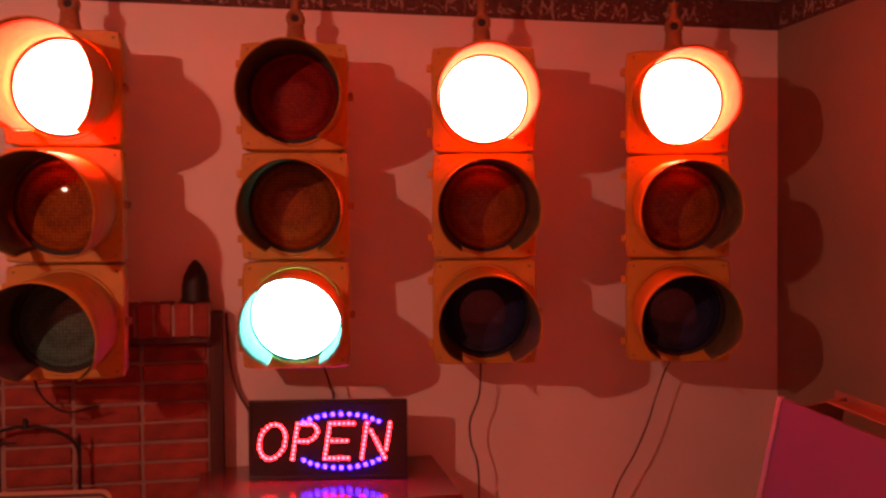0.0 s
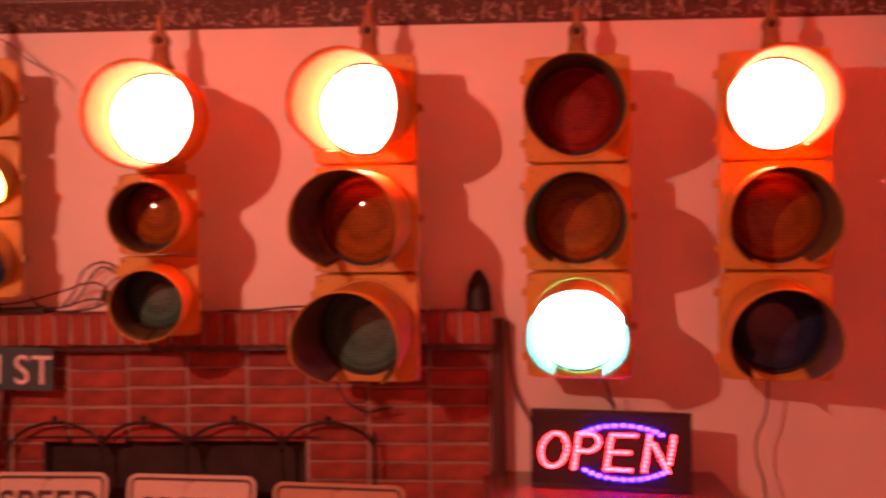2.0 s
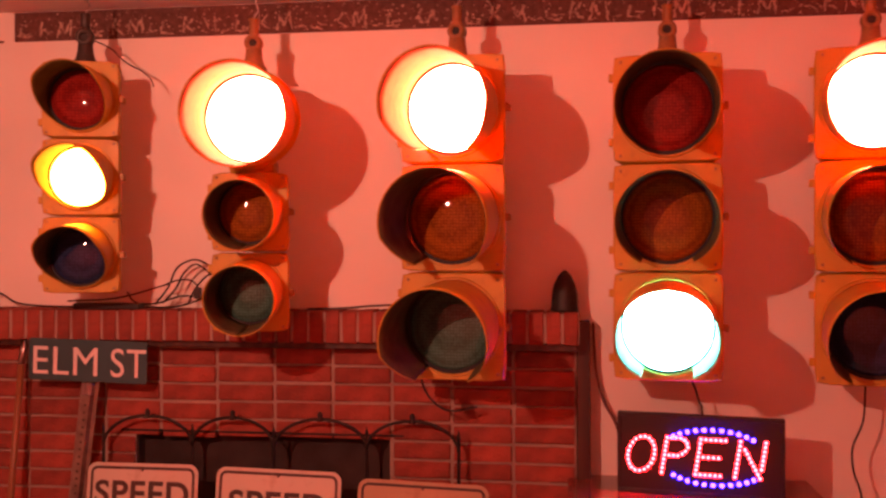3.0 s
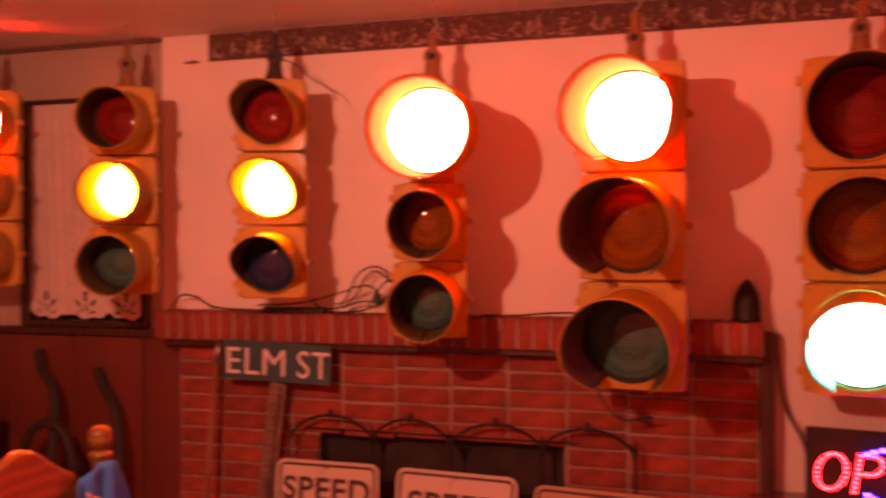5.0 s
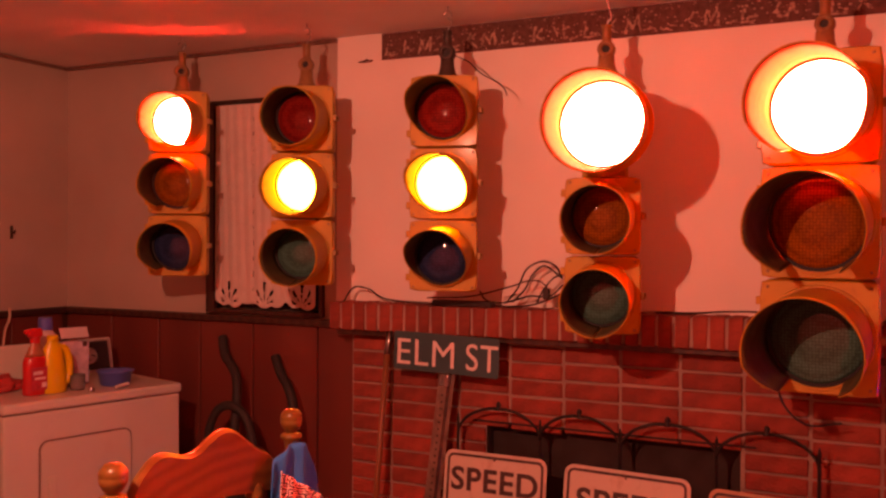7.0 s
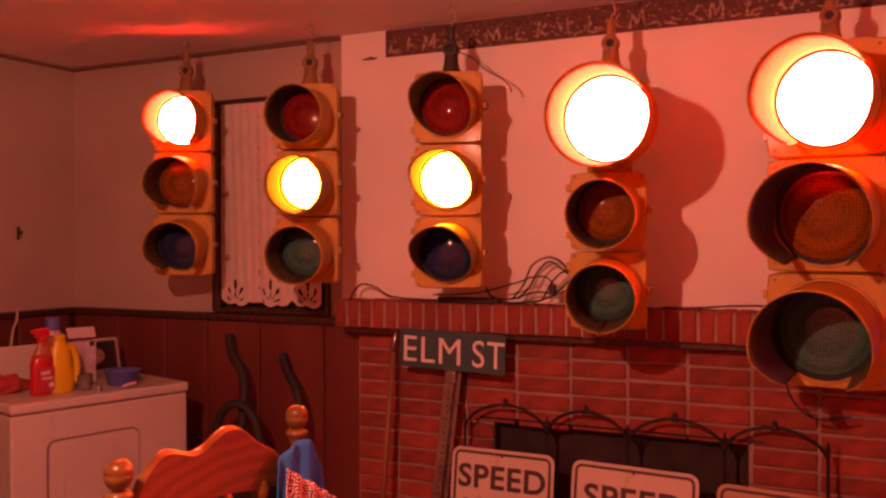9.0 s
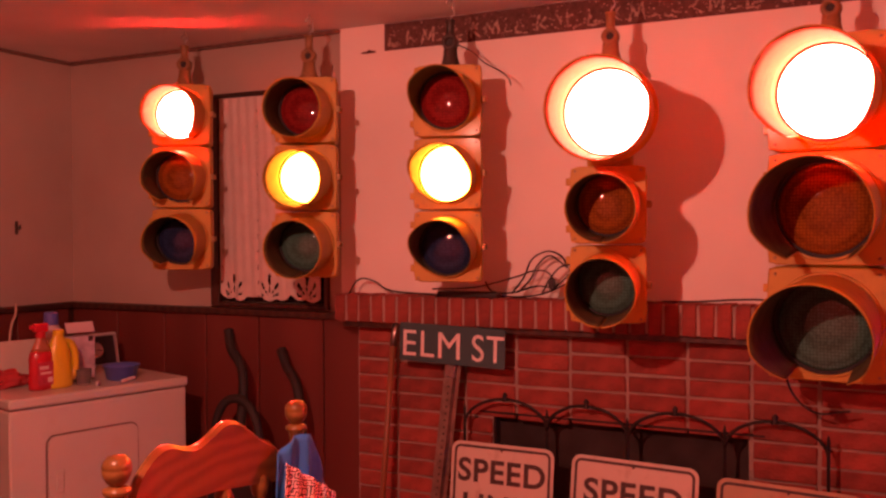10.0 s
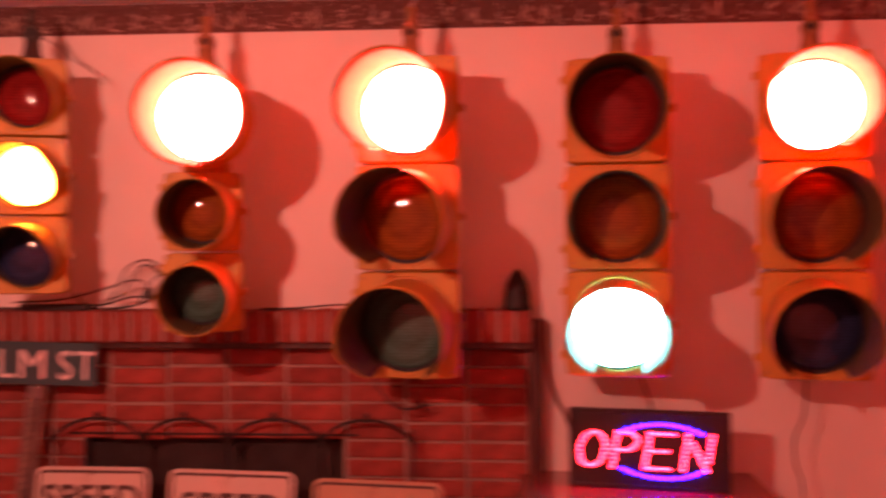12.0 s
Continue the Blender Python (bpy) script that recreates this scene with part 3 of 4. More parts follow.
# Shade below the mantel bricks, built as a dark strip.
part("mantel_shade", made(box, (BREAST_L - 0.03, MANTEL_Y + 0.025, MANTEL_Z0 - 0.022), (BREAST_R + 0.004, BRICK_Y + 0.02, MANTEL_Z0 + 0.002), 0.004), M_TRIM, mantel, "dark strip in place of the mantel's shadow")

# the board at the breast's end
tagged(link("trim_board", made(box, (BREAST_R + 0.002, BRICK_Y - 0.012, 0), (BREAST_R + 0.045, NORTH - 0.001, 1.215), 0.003), M_TRIM), "dark wooden board beside the brickwork", "trim", kind="structure")

# ---- wrought iron fireplace screen ----
screen = thing("fireplace_screen", pose(0, 0, 0.2), "black wrought iron screen with arched panels", "fireplace screen")
XS = [-1.748, -1.438, -1.145, -0.832, -0.522]
for k, x in enumerate(XS):
    yy = 3.075 + (0.02 if k % 2 else 0)
    part("post", made(sweep, [(x, yy, 0), (x, yy, 0.645), (x, yy, 0.662)], 0.0055, 8, [1, 1, 0.3]), M_IRON, screen)
for k in range(4):
    x0, x1 = XS[k], XS[k + 1]
    y0, y1 = 3.075 + (0.02 if k % 2 else 0), 3.075 + (0 if k % 2 else 0.02)
    panel = part("arch", made(sweep, [((x0 + x1) / 2 - (x1 - x0) / 2 * math.cos(math.pi * i / 16), y0 + (y1 - y0) * i / 16, 0.588 + 0.100 * math.sin(math.pi * i / 16)) for i in range(17)], 0.0055, 8), M_IRON, screen, smooth=True)
    bm = bmesh.new()
    lathe(bm, [(0.0, 0.024), (0.006, 0.020), (0.010, 0.010), (0.007, 0.003), (0.014, -0.002), (0.014, -0.008), (0.0, -0.008)], 12, Matrix.Translation(((x0 + x1) / 2, (y0 + y1) / 2, 0.69)), closed=True)
    part("finial", bm, M_IRON, panel, smooth=True)
    for z in (0.06, 0.36):
        part("crossbar", made(sweep, [(x0, y0, z), (x1, y1, z)], 0.004, 6), M_IRON, panel)

# ---- scuffs and fittings on the walls ----
scrap = link("paper_scrap", made(plate, [(-0.035, -0.004), (-0.01, -0.007), (0.03, -0.005), (0.036, 0.002), (0.012, 0.004), (0.004, 0.010), (-0.006, 0.003), (-0.03, 0.002)], 0.002), M_BORDER)
scrap.matrix_basis = pose(-2.235, NORTH - 0.0025, 2.215)
tagged(scrap, "torn scrap of dark border paper on the wall", "paper scrap")
hook = thing("wall_hook", pose(WEST, 2.915, 1.52, 0, 0, 90), "small dark metal hook on the cream wall", "hook")
part("back_plate", made(box, (-0.008, -0.004, -0.03), (0.008, 0.0, 0.03), 0.002), M_DARK_STEEL, hook)
part("prong", made(sweep, spline([(0, -0.004, 0.01), (0, -0.02, -0.005), (0, -0.026, 0.012)]), 0.003), M_DARK_STEEL, hook, smooth=True)

# ---- signs ----
M_SIGN = mat("sign_white", (0.50, 0.46, 0.39), 0.45, vary=0.05, scale=6, bump=0.02, stain=0.5, stain_color=(0.30, 0.20, 0.13))
M_SIGN_OLD = mat("aged_sign_white", (0.38, 0.27, 0.17), 0.5, vary=0.08, scale=6, bump=0.02, stain=0.6, stain_color=(0.25, 0.13, 0.08))
M_BLACK = mat("sign_black", (0.045, 0.028, 0.026), 0.5, vary=0.2, bump=0)
M_GREEN = mat("street_sign_green", (0.030, 0.075, 0.085), 0.45, vary=0.12, bump=0.02)
M_WHITE = mat("reflective_white", (0.66, 0.62, 0.60), 0.5, vary=0.05, bump=0)


def ring_plate(bm, w, h, r, band, y, t):
    a, b = rounded(w, h, r), rounded(w - 2 * band, h - 2 * band, max(r - band, 0.004))
    front = [[bm.verts.new((x, y, z)) for x, z in p] for p in (a, b)]
    back = [[bm.verts.new((x, y + t, z)) for x, z in p] for p in (a, b)]
    n = len(a)
    for i in range(n):
        j = (i + 1) % n
        bm.faces.new((front[0][i], front[0][j], front[1][j], front[1][i]))
        bm.faces.new((front[0][i], back[0][i], back[0][j], front[0][j]))
        bm.faces.new((front[1][i], front[1][j], back[1][j], back[1][i]))


def road_sign(x0, x1, top, y, roll, material, words, label, lean=7.0):
    w, base = x1 - x0, 0.2
    h = (top - base) / math.cos(radians(lean))
    s = thing("road_sign", pose((x0 + x1) / 2, y, top, -lean, 0, 0) @ pose(0, 0, 0, 0, roll, 0), label, "road sign", "speed signs")
    part("plate", made(plate, rounded(w, h, 0.032, 8, 0, -h / 2), 0.002), material, s)
    bm = bmesh.new()
    ring_plate(bm, w - 0.022, h - 0.022, 0.024, 0.009, -0.0012, 0.001)
    bmesh.ops.translate(bm, vec=(0, 0, -h / 2), verts=bm.verts[:])
    part("border", bm, M_BLACK, s, "black edge line")
    for word, z in words:
        lettering(word, 0.080, 0.0005, M_BLACK, s, pose(0, -0.0012, z), squeeze=1.04, bold=0.034)
    bm = bmesh.new()
    lathe(bm, [(0.0045, 0.0016), (0.0045, 0.0), (0, 0)], 12, Matrix.Translation((0, -0.0004, -0.022)) @ Matrix.Rotation(radians(90), 4, "X"))
    part("bolt_hole", bm, M_BLACK, s)
    return s


road_sign(-1.761, -1.377, 0.745, 3.0, 0.0, M_SIGN, (("SPEED", -0.135), ("LIMIT", -0.255)), "white speed limit sign with black letters, leaning on the fireplace")
road_sign(-1.313, -0.894, 0.738, 3.0, 1.2, M_SIGN, (("SPEED", -0.150), ("LIMIT", -0.275)), "white speed limit sign with black letters, slightly askew")
road_sign(-0.839, -0.417, 0.711, 3.0, 1.8, M_SIGN_OLD, (), "aged off-white road sign with a dark edge line")

street = thing("street_sign", pose(-1.790, 3.07, 1.015, 0, 7.2, 0), "green street name sign on a perforated steel post", "street sign")
LEN = 1.015 / math.cos(radians(7.2)) - 0.004
bm = bmesh.new()
prof = [(-0.032, 0.0), (-0.018, 0.0), (-0.014, -0.020), (0.014, -0.020), (0.018, 0.0), (0.032, 0.0), (0.032, 0.003), (0.016, 0.003), (0.011, -0.017), (-0.011, -0.017), (-0.016, 0.003), (-0.032, 0.003)]
for z0, z1 in ((-LEN, 0.0),):
    lo, hi = [bm.verts.new((x, y, z0)) for x, y in prof], [bm.verts.new((x, y, z1)) for x, y in prof]
    for i in range(len(prof)):
        j = (i + 1) % len(prof)
        bm.faces.new((lo[i], lo[j], hi[j], hi[i]))
    bm.faces.new(lo)
    bm.faces.new(hi)
post = part("post", bm, mat("rusty_galvanised_steel", (0.24, 0.17, 0.14), 0.5, 0.5, vary=0.3, scale=25), street, "rusty perforated steel channel post")
bm = bmesh.new()
for k in range(36):
    lathe(bm, [(0.0045, 0.0006), (0.0045, 0.0), (0.0, 0.0)], 8, Matrix.Translation((0, -0.0201, -0.09 - 0.0254 * k)) @ Matrix.Rotation(radians(90), 4, "X"))
part("hole", bm, M_BLACK, post, "row of punched holes")
bm = made(box, (-0.020, -0.026, -0.055), (0.020, -0.004, -0.012), 0.006)
sweep(bm, [(-0.008, -0.028, -0.05), (-0.008, -0.028, -0.012)], 0.005)
sweep(bm, [(0.010, -0.028, -0.05), (0.010, -0.028, -0.012)], 0.005)
part("bracket", bm, M_STEEL, street, "shiny steel bracket")
BLADE = Matrix.Rotation(radians(1.6 - 7.2), 4, "Y")
bm = made(plate, rounded(0.425, 0.142, 0.008, 4), 0.003)
bmesh.ops.transform(bm, matrix=Matrix.Translation((-0.005, -0.028, 0.063)) @ BLADE, verts=bm.verts[:])
blade = part("blade", bm, M_GREEN, street, "dark green name blade")
for word, dx, narrow in (("ELM", -0.080, 0.99), ("ST", 0.146, 0.86)):
    lettering(word, 0.100, 0.0006, M_WHITE, blade, Matrix.Translation((-0.005, -0.0295, 0.063)) @ BLADE @ Matrix.Translation((dx, 0, -0.050)), squeeze=narrow, bold=0.0)

pole = thing("broom_handle", pose(-2.052, 2.97, 0.2), "wooden broom handle with a steel cap, leaning on the brickwork", "broom handle")
part("stick", made(sweep, [(-0.01, 0, 0), (0.0, 0.05, 0.45), (0.006, 0.10, 0.86)], 0.0115, 12), wood_mat("pale_wood", (0.20, 0.085, 0.04), (0.30, 0.14, 0.07), 0.5), pole, smooth=True)
part("cap", made(sweep, [(0.006, 0.10, 0.86), (0.010, 0.123, 0.953)], 0.0125, 12), M_STEEL, pole, "dull steel cap", smooth=True)

# ---- ornament and cables on the mantel ----
bm = bmesh.new()
lathe(bm, [(0.044, 0.0), (0.046, 0.008), (0.042, 0.016), (0.042, 0.05), (0.036, 0.085), (0.022, 0.115), (0.008, 0.132), (0.0, 0.136)], 28)
orn = link("ornament", bm, M_IRON, smooth=True)
orn.matrix_basis = pose(-0.178, 3.135, MANTEL_Z1)
tagged(orn, "dark pointed ornament on the end of the mantel", "ornament")


def cable(pts, radius, material, label, name="cable"):
    ob = link(name, made(sweep, spline(pts), radius, 6), material, smooth=True)
    return tagged(ob, label, "cable")


cable([(0.735, 3.04, 1.06), (0.749, 3.10, 1.03), (0.742, 3.10, 0.918), (0.711, 3.10, 0.833), (0.714, 3.10, 0.757), (0.735, 3.10, 0.689), (0.740, 3.10, 0.574), (0.73, 3.08, 0.25), (0.70, 3.05, 0.003)], 0.0032, M_CABLE, "black lamp cord hanging in slack waves from a traffic light")
cable([(1.39, 2.96, 1.06), (1.41, 3.08, 0.985), (1.380, 3.10, 0.88), (1.354, 3.10, 0.801), (1.305, 3.10, 0.694), (1.221, 3.10, 0.541), (1.15, 3.08, 0.25), (1.10, 3.05, 0.003)], 0.0032, M_BROWN_CABLE, "brown lamp cord hanging in a curve to the floor")
cable([(0.20, 3.05, 1.06), (0.222, 3.10, 1.032), (0.233, 3.10, 1.007), (0.245, 3.10, 0.966), (0.254, 3.10, 0.93), (0.25, 3.12, 0.71)], 0.0035, M_CABLE, "black lamp cord running down behind the lit sign")
cable([(-0.085, 3.17, 1.21), (-0.075, 3.185, 1.05), (-0.05, 3.19, 0.95), (-0.005, 3.17, 0.86), (0.02, 3.14, 0.71)], 0.005, M_BROWN_CABLE, "brown power cord beside the brickwork")
Z = MANTEL_Z1 + 0.004
cable([(-2.27, 3.10, Z - 0.02), (-2.24, 3.14, Z + 0.05), (-2.18, 3.16, Z + 0.045), (-2.08, 3.17, Z + 0.004), (-1.7, 3.16, Z), (-1.5, 3.12, Z + 0.006), (-1.38, 3.13, Z + 0.05), (-1.30, 3.12, Z + 0.09), (-1.26, 3.10, Z + 0.03)], 0.0035, M_CABLE, "black cord lying along the mantel")
cable([(-1.581, 3.12, 1.266), (-1.535, 3.12, 1.323), (-1.502, 3.12, 1.391), (-1.444, 3.12, 1.42), (-1.393, 3.12, 1.404), (-1.368, 3.12, 1.362)], 0.0035, M_CABLE, "looped black cord on the mantel")
cable([(-1.562, 3.135, 1.27), (-1.515, 3.135, 1.317), (-1.483, 3.135, 1.373), (-1.438, 3.135, 1.404), (-1.374, 3.135, 1.362)], 0.0035, M_CABLE, "looped black cord on the mantel")
cable([(-1.894, 3.105, 1.277), (-1.717, 3.105, 1.288), (-1.555, 3.105, 1.329), (-1.502, 3.105, 1.348), (-1.45, 3.105, 1.351), (-1.422, 3.105, 1.331), (-1.421, 3.105, 1.313)], 0.003, M_CABLE, "black cord ending in a hanging plug")
cable([(-1.47, 3.14, 1.269), (-1.444, 3.14, 1.319), (-1.406, 3.14, 1.362), (-1.368, 3.14, 1.374)], 0.0035, M_CABLE, "looped black cord on the mantel")
cable([(-1.697, 3.15, 1.307), (-1.676, 3.15, 1.276), (-1.635, 3.15, 1.265), (-1.581, 3.15, 1.27), (-1.502, 3.15, 1.293), (-1.425, 3.15, 1.295), (-1.374, 3.15, 1.338)], 0.0035, M_CABLE, "slack black cord on the mantel")
plug = link("plug", made(box, (-1.433, 3.093, 1.287), (-1.409, 3.117, 1.325), 0.005), M_CABLE)
tagged(plug, "black mains plug hanging over the mantel", "plug")
cable([(-1.04, 3.12, Z), (-0.92, 3.13, Z + 0.002), (-0.80, 3.12, Z + 0.012), (-0.70, 3.11, Z + 0.012), (-0.655, 3.07, Z - 0.02), (-0.648, 3.042, Z - 0.12), (-0.63, 3.04, Z - 0.25), (-0.56, 3.05, Z - 0.32), (-0.46, 3.06, Z - 0.31)], 0.0035, M_CABLE, "black cord drooping over the mantel's edge")
cable([(-1.742, 3.0, 2.158), (-1.701, 3.05, 2.137), (-1.67, 3.05, 2.106), (-1.639, 3.05, 2.083), (-1.60, 3.06, 2.062), (-1.572, 3.07, 2.036), (-1.565, 3.08, 2.01)], 0.0024, M_CABLE, "black cord curving behind a traffic light")
power_bar = link("power_strip", made(box, (-1.86, 3.075, MANTEL_Z1), (-1.62, 3.125, MANTEL_Z1 + 0.022), 0.005), M_CABLE)
tagged(power_bar, "dark power strip lying on the mantel", "power strip")

# ---- lit sign on a red wooden cabinet ----
M_RED_WOOD = wood_mat("red_varnished_wood", (0.10, 0.018, 0.014), (0.17, 0.035, 0.024), 0.14, 0.6, 4.0, (0.15, 1, 1))
cab = thing("cabinet", pose(0.215, 2.955, 0), "low varnished red-brown wooden cabinet", "cabinet")
part("top", made(box, (-0.385, -0.235, 0.672), (0.385, 0.25, 0.70), 0.006), M_RED_WOOD, cab, "glossy red-brown top")
part("body", made(box, (-0.36, -0.21, 0.06), (0.36, 0.245, 0.672), 0.004), M_RED_WOOD, cab)
for sx in (-1, 1):
    door = part("door", made(box, (sx * 0.178 - 0.168, -0.226, 0.09), (sx * 0.178 + 0.168, -0.211, 0.65), 0.004), M_RED_WOOD, cab)
    bm = bmesh.new()
    lathe(bm, [(0.0, 0.024), (0.012, 0.020), (0.012, 0.014), (0.005, 0.008), (0.006, 0.0)], 12, Matrix.Translation((sx * 0.03, -0.226, 0.42)) @ Matrix.Rotation(radians(90), 4, "X"), closed=True)
    part("knob", bm, M_STEEL, door, smooth=True)
part("base", made(box, (-0.34, -0.19, 0), (0.34, 0.23, 0.06)), M_TRIM, cab)

M_PLASTIC = mat("black_plastic", (0.012, 0.010, 0.012), 0.3, vary=0.1, bump=0.02)
M_RED_LED = mat("red_led", (0.3, 0.02, 0.02), 0.3, bump=0, emit=(1.0, 0.014, 0.018), power=66.0)
M_BLUE_LED = mat("blue_led", (0.02, 0.02, 0.3), 0.3, bump=0, emit=(0.0012, 0.0014, 1.0), power=130.0)
sign = thing("open_sign", pose(0.228, 2.985, 0.70, 0, 0, -10), "black sign with OPEN in red lights and a blue light oval", "LED sign")
SW, SH = 0.492, 0.247
part("case", made(box, (-SW / 2, -0.012, 0), (SW / 2, 0.012, SH), 0.004), M_PLASTIC, sign)
bm = made(box, (-SW / 2, -0.017, 0), (SW / 2, -0.012, 0.012), 0.002)
box(bm, (-SW / 2, -0.017, SH - 0.012), (SW / 2, -0.012, SH), 0.002)
box(bm, (-SW / 2, -0.017, 0.012), (-SW / 2 + 0.012, -0.012, SH - 0.012), 0.002)
box(bm, (SW / 2 - 0.012, -0.017, 0.012), (SW / 2, -0.012, SH - 0.012), 0.002)
part("rim", bm, M_PLASTIC, sign)


def led_dots(points, name, material, label, radius=0.0057):
    bm = bmesh.new()
    for x, z in points:
        lathe(bm, [(radius, 0.0), (radius * 0.9, 0.003), (radius * 0.5, 0.0052), (0.0, 0.006)], 8, Matrix.Translation((x, -0.0122, z)) @ Matrix.Rotation(radians(90), 4, "X"), closed=True)
    return part(name, bm, material, sign, label, smooth=True)


def along(lines, step):
    out = []
    for line in lines:
        p = [Vector((*a, 0)) for a in line]
        total = sum((b - a).length for a, b in zip(p, p[1:]))
        n = max(1, round(total / step))
        for k in range(n + 1):
            s = total * k / n
            for a, b in zip(p, p[1:]):
                d = (b - a).length
                if s <= d + 1e-9:
                    q = a + (b - a) * (s / d)
                    if all((q - Vector((*o, 0))).length > step * 0.6 for o in out):
                        out.append((q.x, q.y))
                    break
                s -= d
    return out


def slanted(pts, x0, z0=0.066, slant=0.16):
    return [(x0 + x + z * slant, z0 + z) for x, z in pts]


H, STEP = 0.108, 0.0138
ARC = [(0.040 + 0.040 * math.cos(2 * math.pi * k / 24), H / 2 + H / 2 * math.sin(2 * math.pi * k / 24)) for k in range(25)]
BOWL = [(0.0, H), (0.04, H), (0.058, H * 0.93), (0.066, H * 0.76), (0.058, H * 0.58), (0.04, H * 0.5), (0.0, H * 0.5)]
led_dots(slanted(along([ARC], STEP), -0.222), "letter_o", M_RED_LED, "red light dots forming the letter O")
led_dots(slanted(along([[(0, 0), (0, H)], BOWL], STEP), -0.112), "letter_p", M_RED_LED, "red light dots forming the letter P")
led_dots(slanted(along([[(0, 0), (0, H)], [(0, H), (0.072, H)], [(0, H * 0.5), (0.06, H * 0.5)], [(0, 0), (0.072, 0)]], STEP), -0.012), "letter_e", M_RED_LED, "red light dots forming the letter E")
led_dots(slanted(along([[(0, 0), (0, H)], [(0, H), (0.072, 0)], [(0.072, 0), (0.072, H)]], STEP), 0.103), "letter_n", M_RED_LED, "red light dots forming the letter N")
OVAL = [(0.040 + 0.165 * math.cos(a), 0.120 + 0.084 * math.sin(a)) for a in [2 * math.pi * k / 40 for k in range(40)]]
led_dots([p for p in OVAL if p[1] > 0.172], "upper_arc", M_BLUE_LED, "blue light dots along the upper arc", 0.0068)
led_dots([p for p in OVAL if p[1] < 0.068], "lower_arc", M_BLUE_LED, "blue light dots along the lower arc", 0.0068)

# ---- carton beside the east wall ----
M_CARTON = mat("pink_card", (0.24, 0.07, 0.17), 0.6, vary=0.06, scale=5, bump=0.05)
M_KRAFT = mat("brown_card", (0.26, 0.13, 0.075), 0.8, vary=0.1, scale=6, bump=0.06)
carton = thing("carton", pose(1.335, 2.30, 0.177, 0, 0, -66) @ pose(-0.172, 0, 0, 0, 12.7, 0), "large open dusky pink carton with brown flaps, tipped against the wall", "carton")
CW, CD, CH = 0.80, 0.27, 0.875
bm = bmesh.new()
plate(bm, [(0.011, 0), (CW, 0), (CW, CH), (0.011, CH)], 0.012)
part("front_panel", bm, M_CARTON, carton, "smooth dusky pink panel")
# The sign's light along the carton's corner, put in as a pale strip.
part("lit_edge", made(box, (-0.004, -0.003, 0.0), (0.010, 0.013, CH + 0.003), 0.002), mat("lit_edge_pink", (0.48, 0.26, 0.36), 0.4, vary=0.15, scale=30), carton, "pale strip painted as the corner's highlight")
part("back_panel", made(box, (0, CD, 0), (CW, CD + 0.008, CH - 0.01)), M_KRAFT, carton)
part("side_panel", made(box, (CW - 0.008, 0.013, 0), (CW, CD, CH - 0.01)), M_KRAFT, carton)
part("side_panel", made(box, (0.03, 0.013, 0), (0.038, CD, CH - 0.02)), M_KRAFT, carton)
bm = bmesh.new()
box(bm, (0.03, 0, 0), (CW - 0.02, 0.006, 0.14), m=pose(0, 0.03, CH - 0.03, -100, 0, 0))
part("flap", bm, M_KRAFT, carton)
bm = bmesh.new()
box(bm, (0.06, 0, 0), (CW - 0.02, 0.006, 0.16), m=pose(0, CD, CH - 0.03, 80, 0, 0))
part("flap", bm, M_KRAFT, carton)

# ---- dryer with laundry things ----
M_ENAMEL = mat("white_enamel", (0.46, 0.475, 0.42), 0.35, vary=0.03, scale=4, bump=0.02, coat=0.2, stain=0.12, stain_color=(0.35, 0.25, 0.18))
# Dark grey that paints the gap shade at the dryer's seam, door and base.
M_GREY_LINE = mat("shadow_gap_grey", (0.15, 0.11, 0.10), 0.8, bump=0)
dryer = thing("dryer", pose(-2.985, 2.548, 0, 0, 0, 75), "white enamel clothes dryer with a rear console", "dryer")
DW, DD, DH = 0.70, 0.70, 0.914
part("cabinet", made(box, (-DW / 2, 0.004, 0.03), (DW / 2, DD, DH - 0.042), 0.010, segments=3), M_ENAMEL, dryer)
part("seam", made(box, (-DW / 2 + 0.004, 0.008, DH - 0.043), (DW / 2 - 0.004, DD - 0.01, DH - 0.036)), M_GREY_LINE, dryer)
part("top", made(box, (-DW / 2 - 0.004, -0.004, DH - 0.037), (DW / 2 + 0.004, DD, DH), 0.010, segments=3), M_ENAMEL, dryer)
part("plinth", made(box, (-DW / 2 + 0.02, 0.03, 0), (DW / 2 - 0.02, DD - 0.02, 0.03)), M_GREY_LINE, dryer)
bm = bmesh.new()
plate(bm, rounded(0.36, 0.50, 0.035, 6, -0.045, 0.52), 0.004, Matrix.Translation((0, 0.0005, 0)))
door = part("door_gap", bm, M_GREY_LINE, dryer, "dark line round the door")
bm = bmesh.new()
plate(bm, rounded(0.348, 0.488, 0.030, 6, -0.045, 0.52), 0.010, Matrix.Translation((0, -0.006, 0)))
door = part("door", bm, M_ENAMEL, dryer)
part("handle", made(box, (-0.195, -0.014, 0.56), (-0.165, -0.006, 0.64), 0.004), M_ENAMEL, door, "recessed pull")
CONS = pose(0, DD - 0.195, DH, -14, 0, 0)
bm = made(box, (-DW / 2 + 0.005, 0, -0.01), (DW / 2 - 0.005, 0.06, 0.15), 0.008, m=CONS)
console = part("console", bm, M_ENAMEL, dryer, "white rear control console")
part("dial_panel", made(box, (0.10, -0.004, 0.012), (DW / 2 - 0.025, 0.001, 0.135), 0.002, m=CONS), M_PLASTIC, console, "dark dial panel")
bm = made(box, (0.092, -0.003, 0.006), (DW / 2 - 0.017, 0.0005, 0.141), 0.001, m=CONS)
part("panel_rim", bm, M_STEEL, console)
bm = bmesh.new()
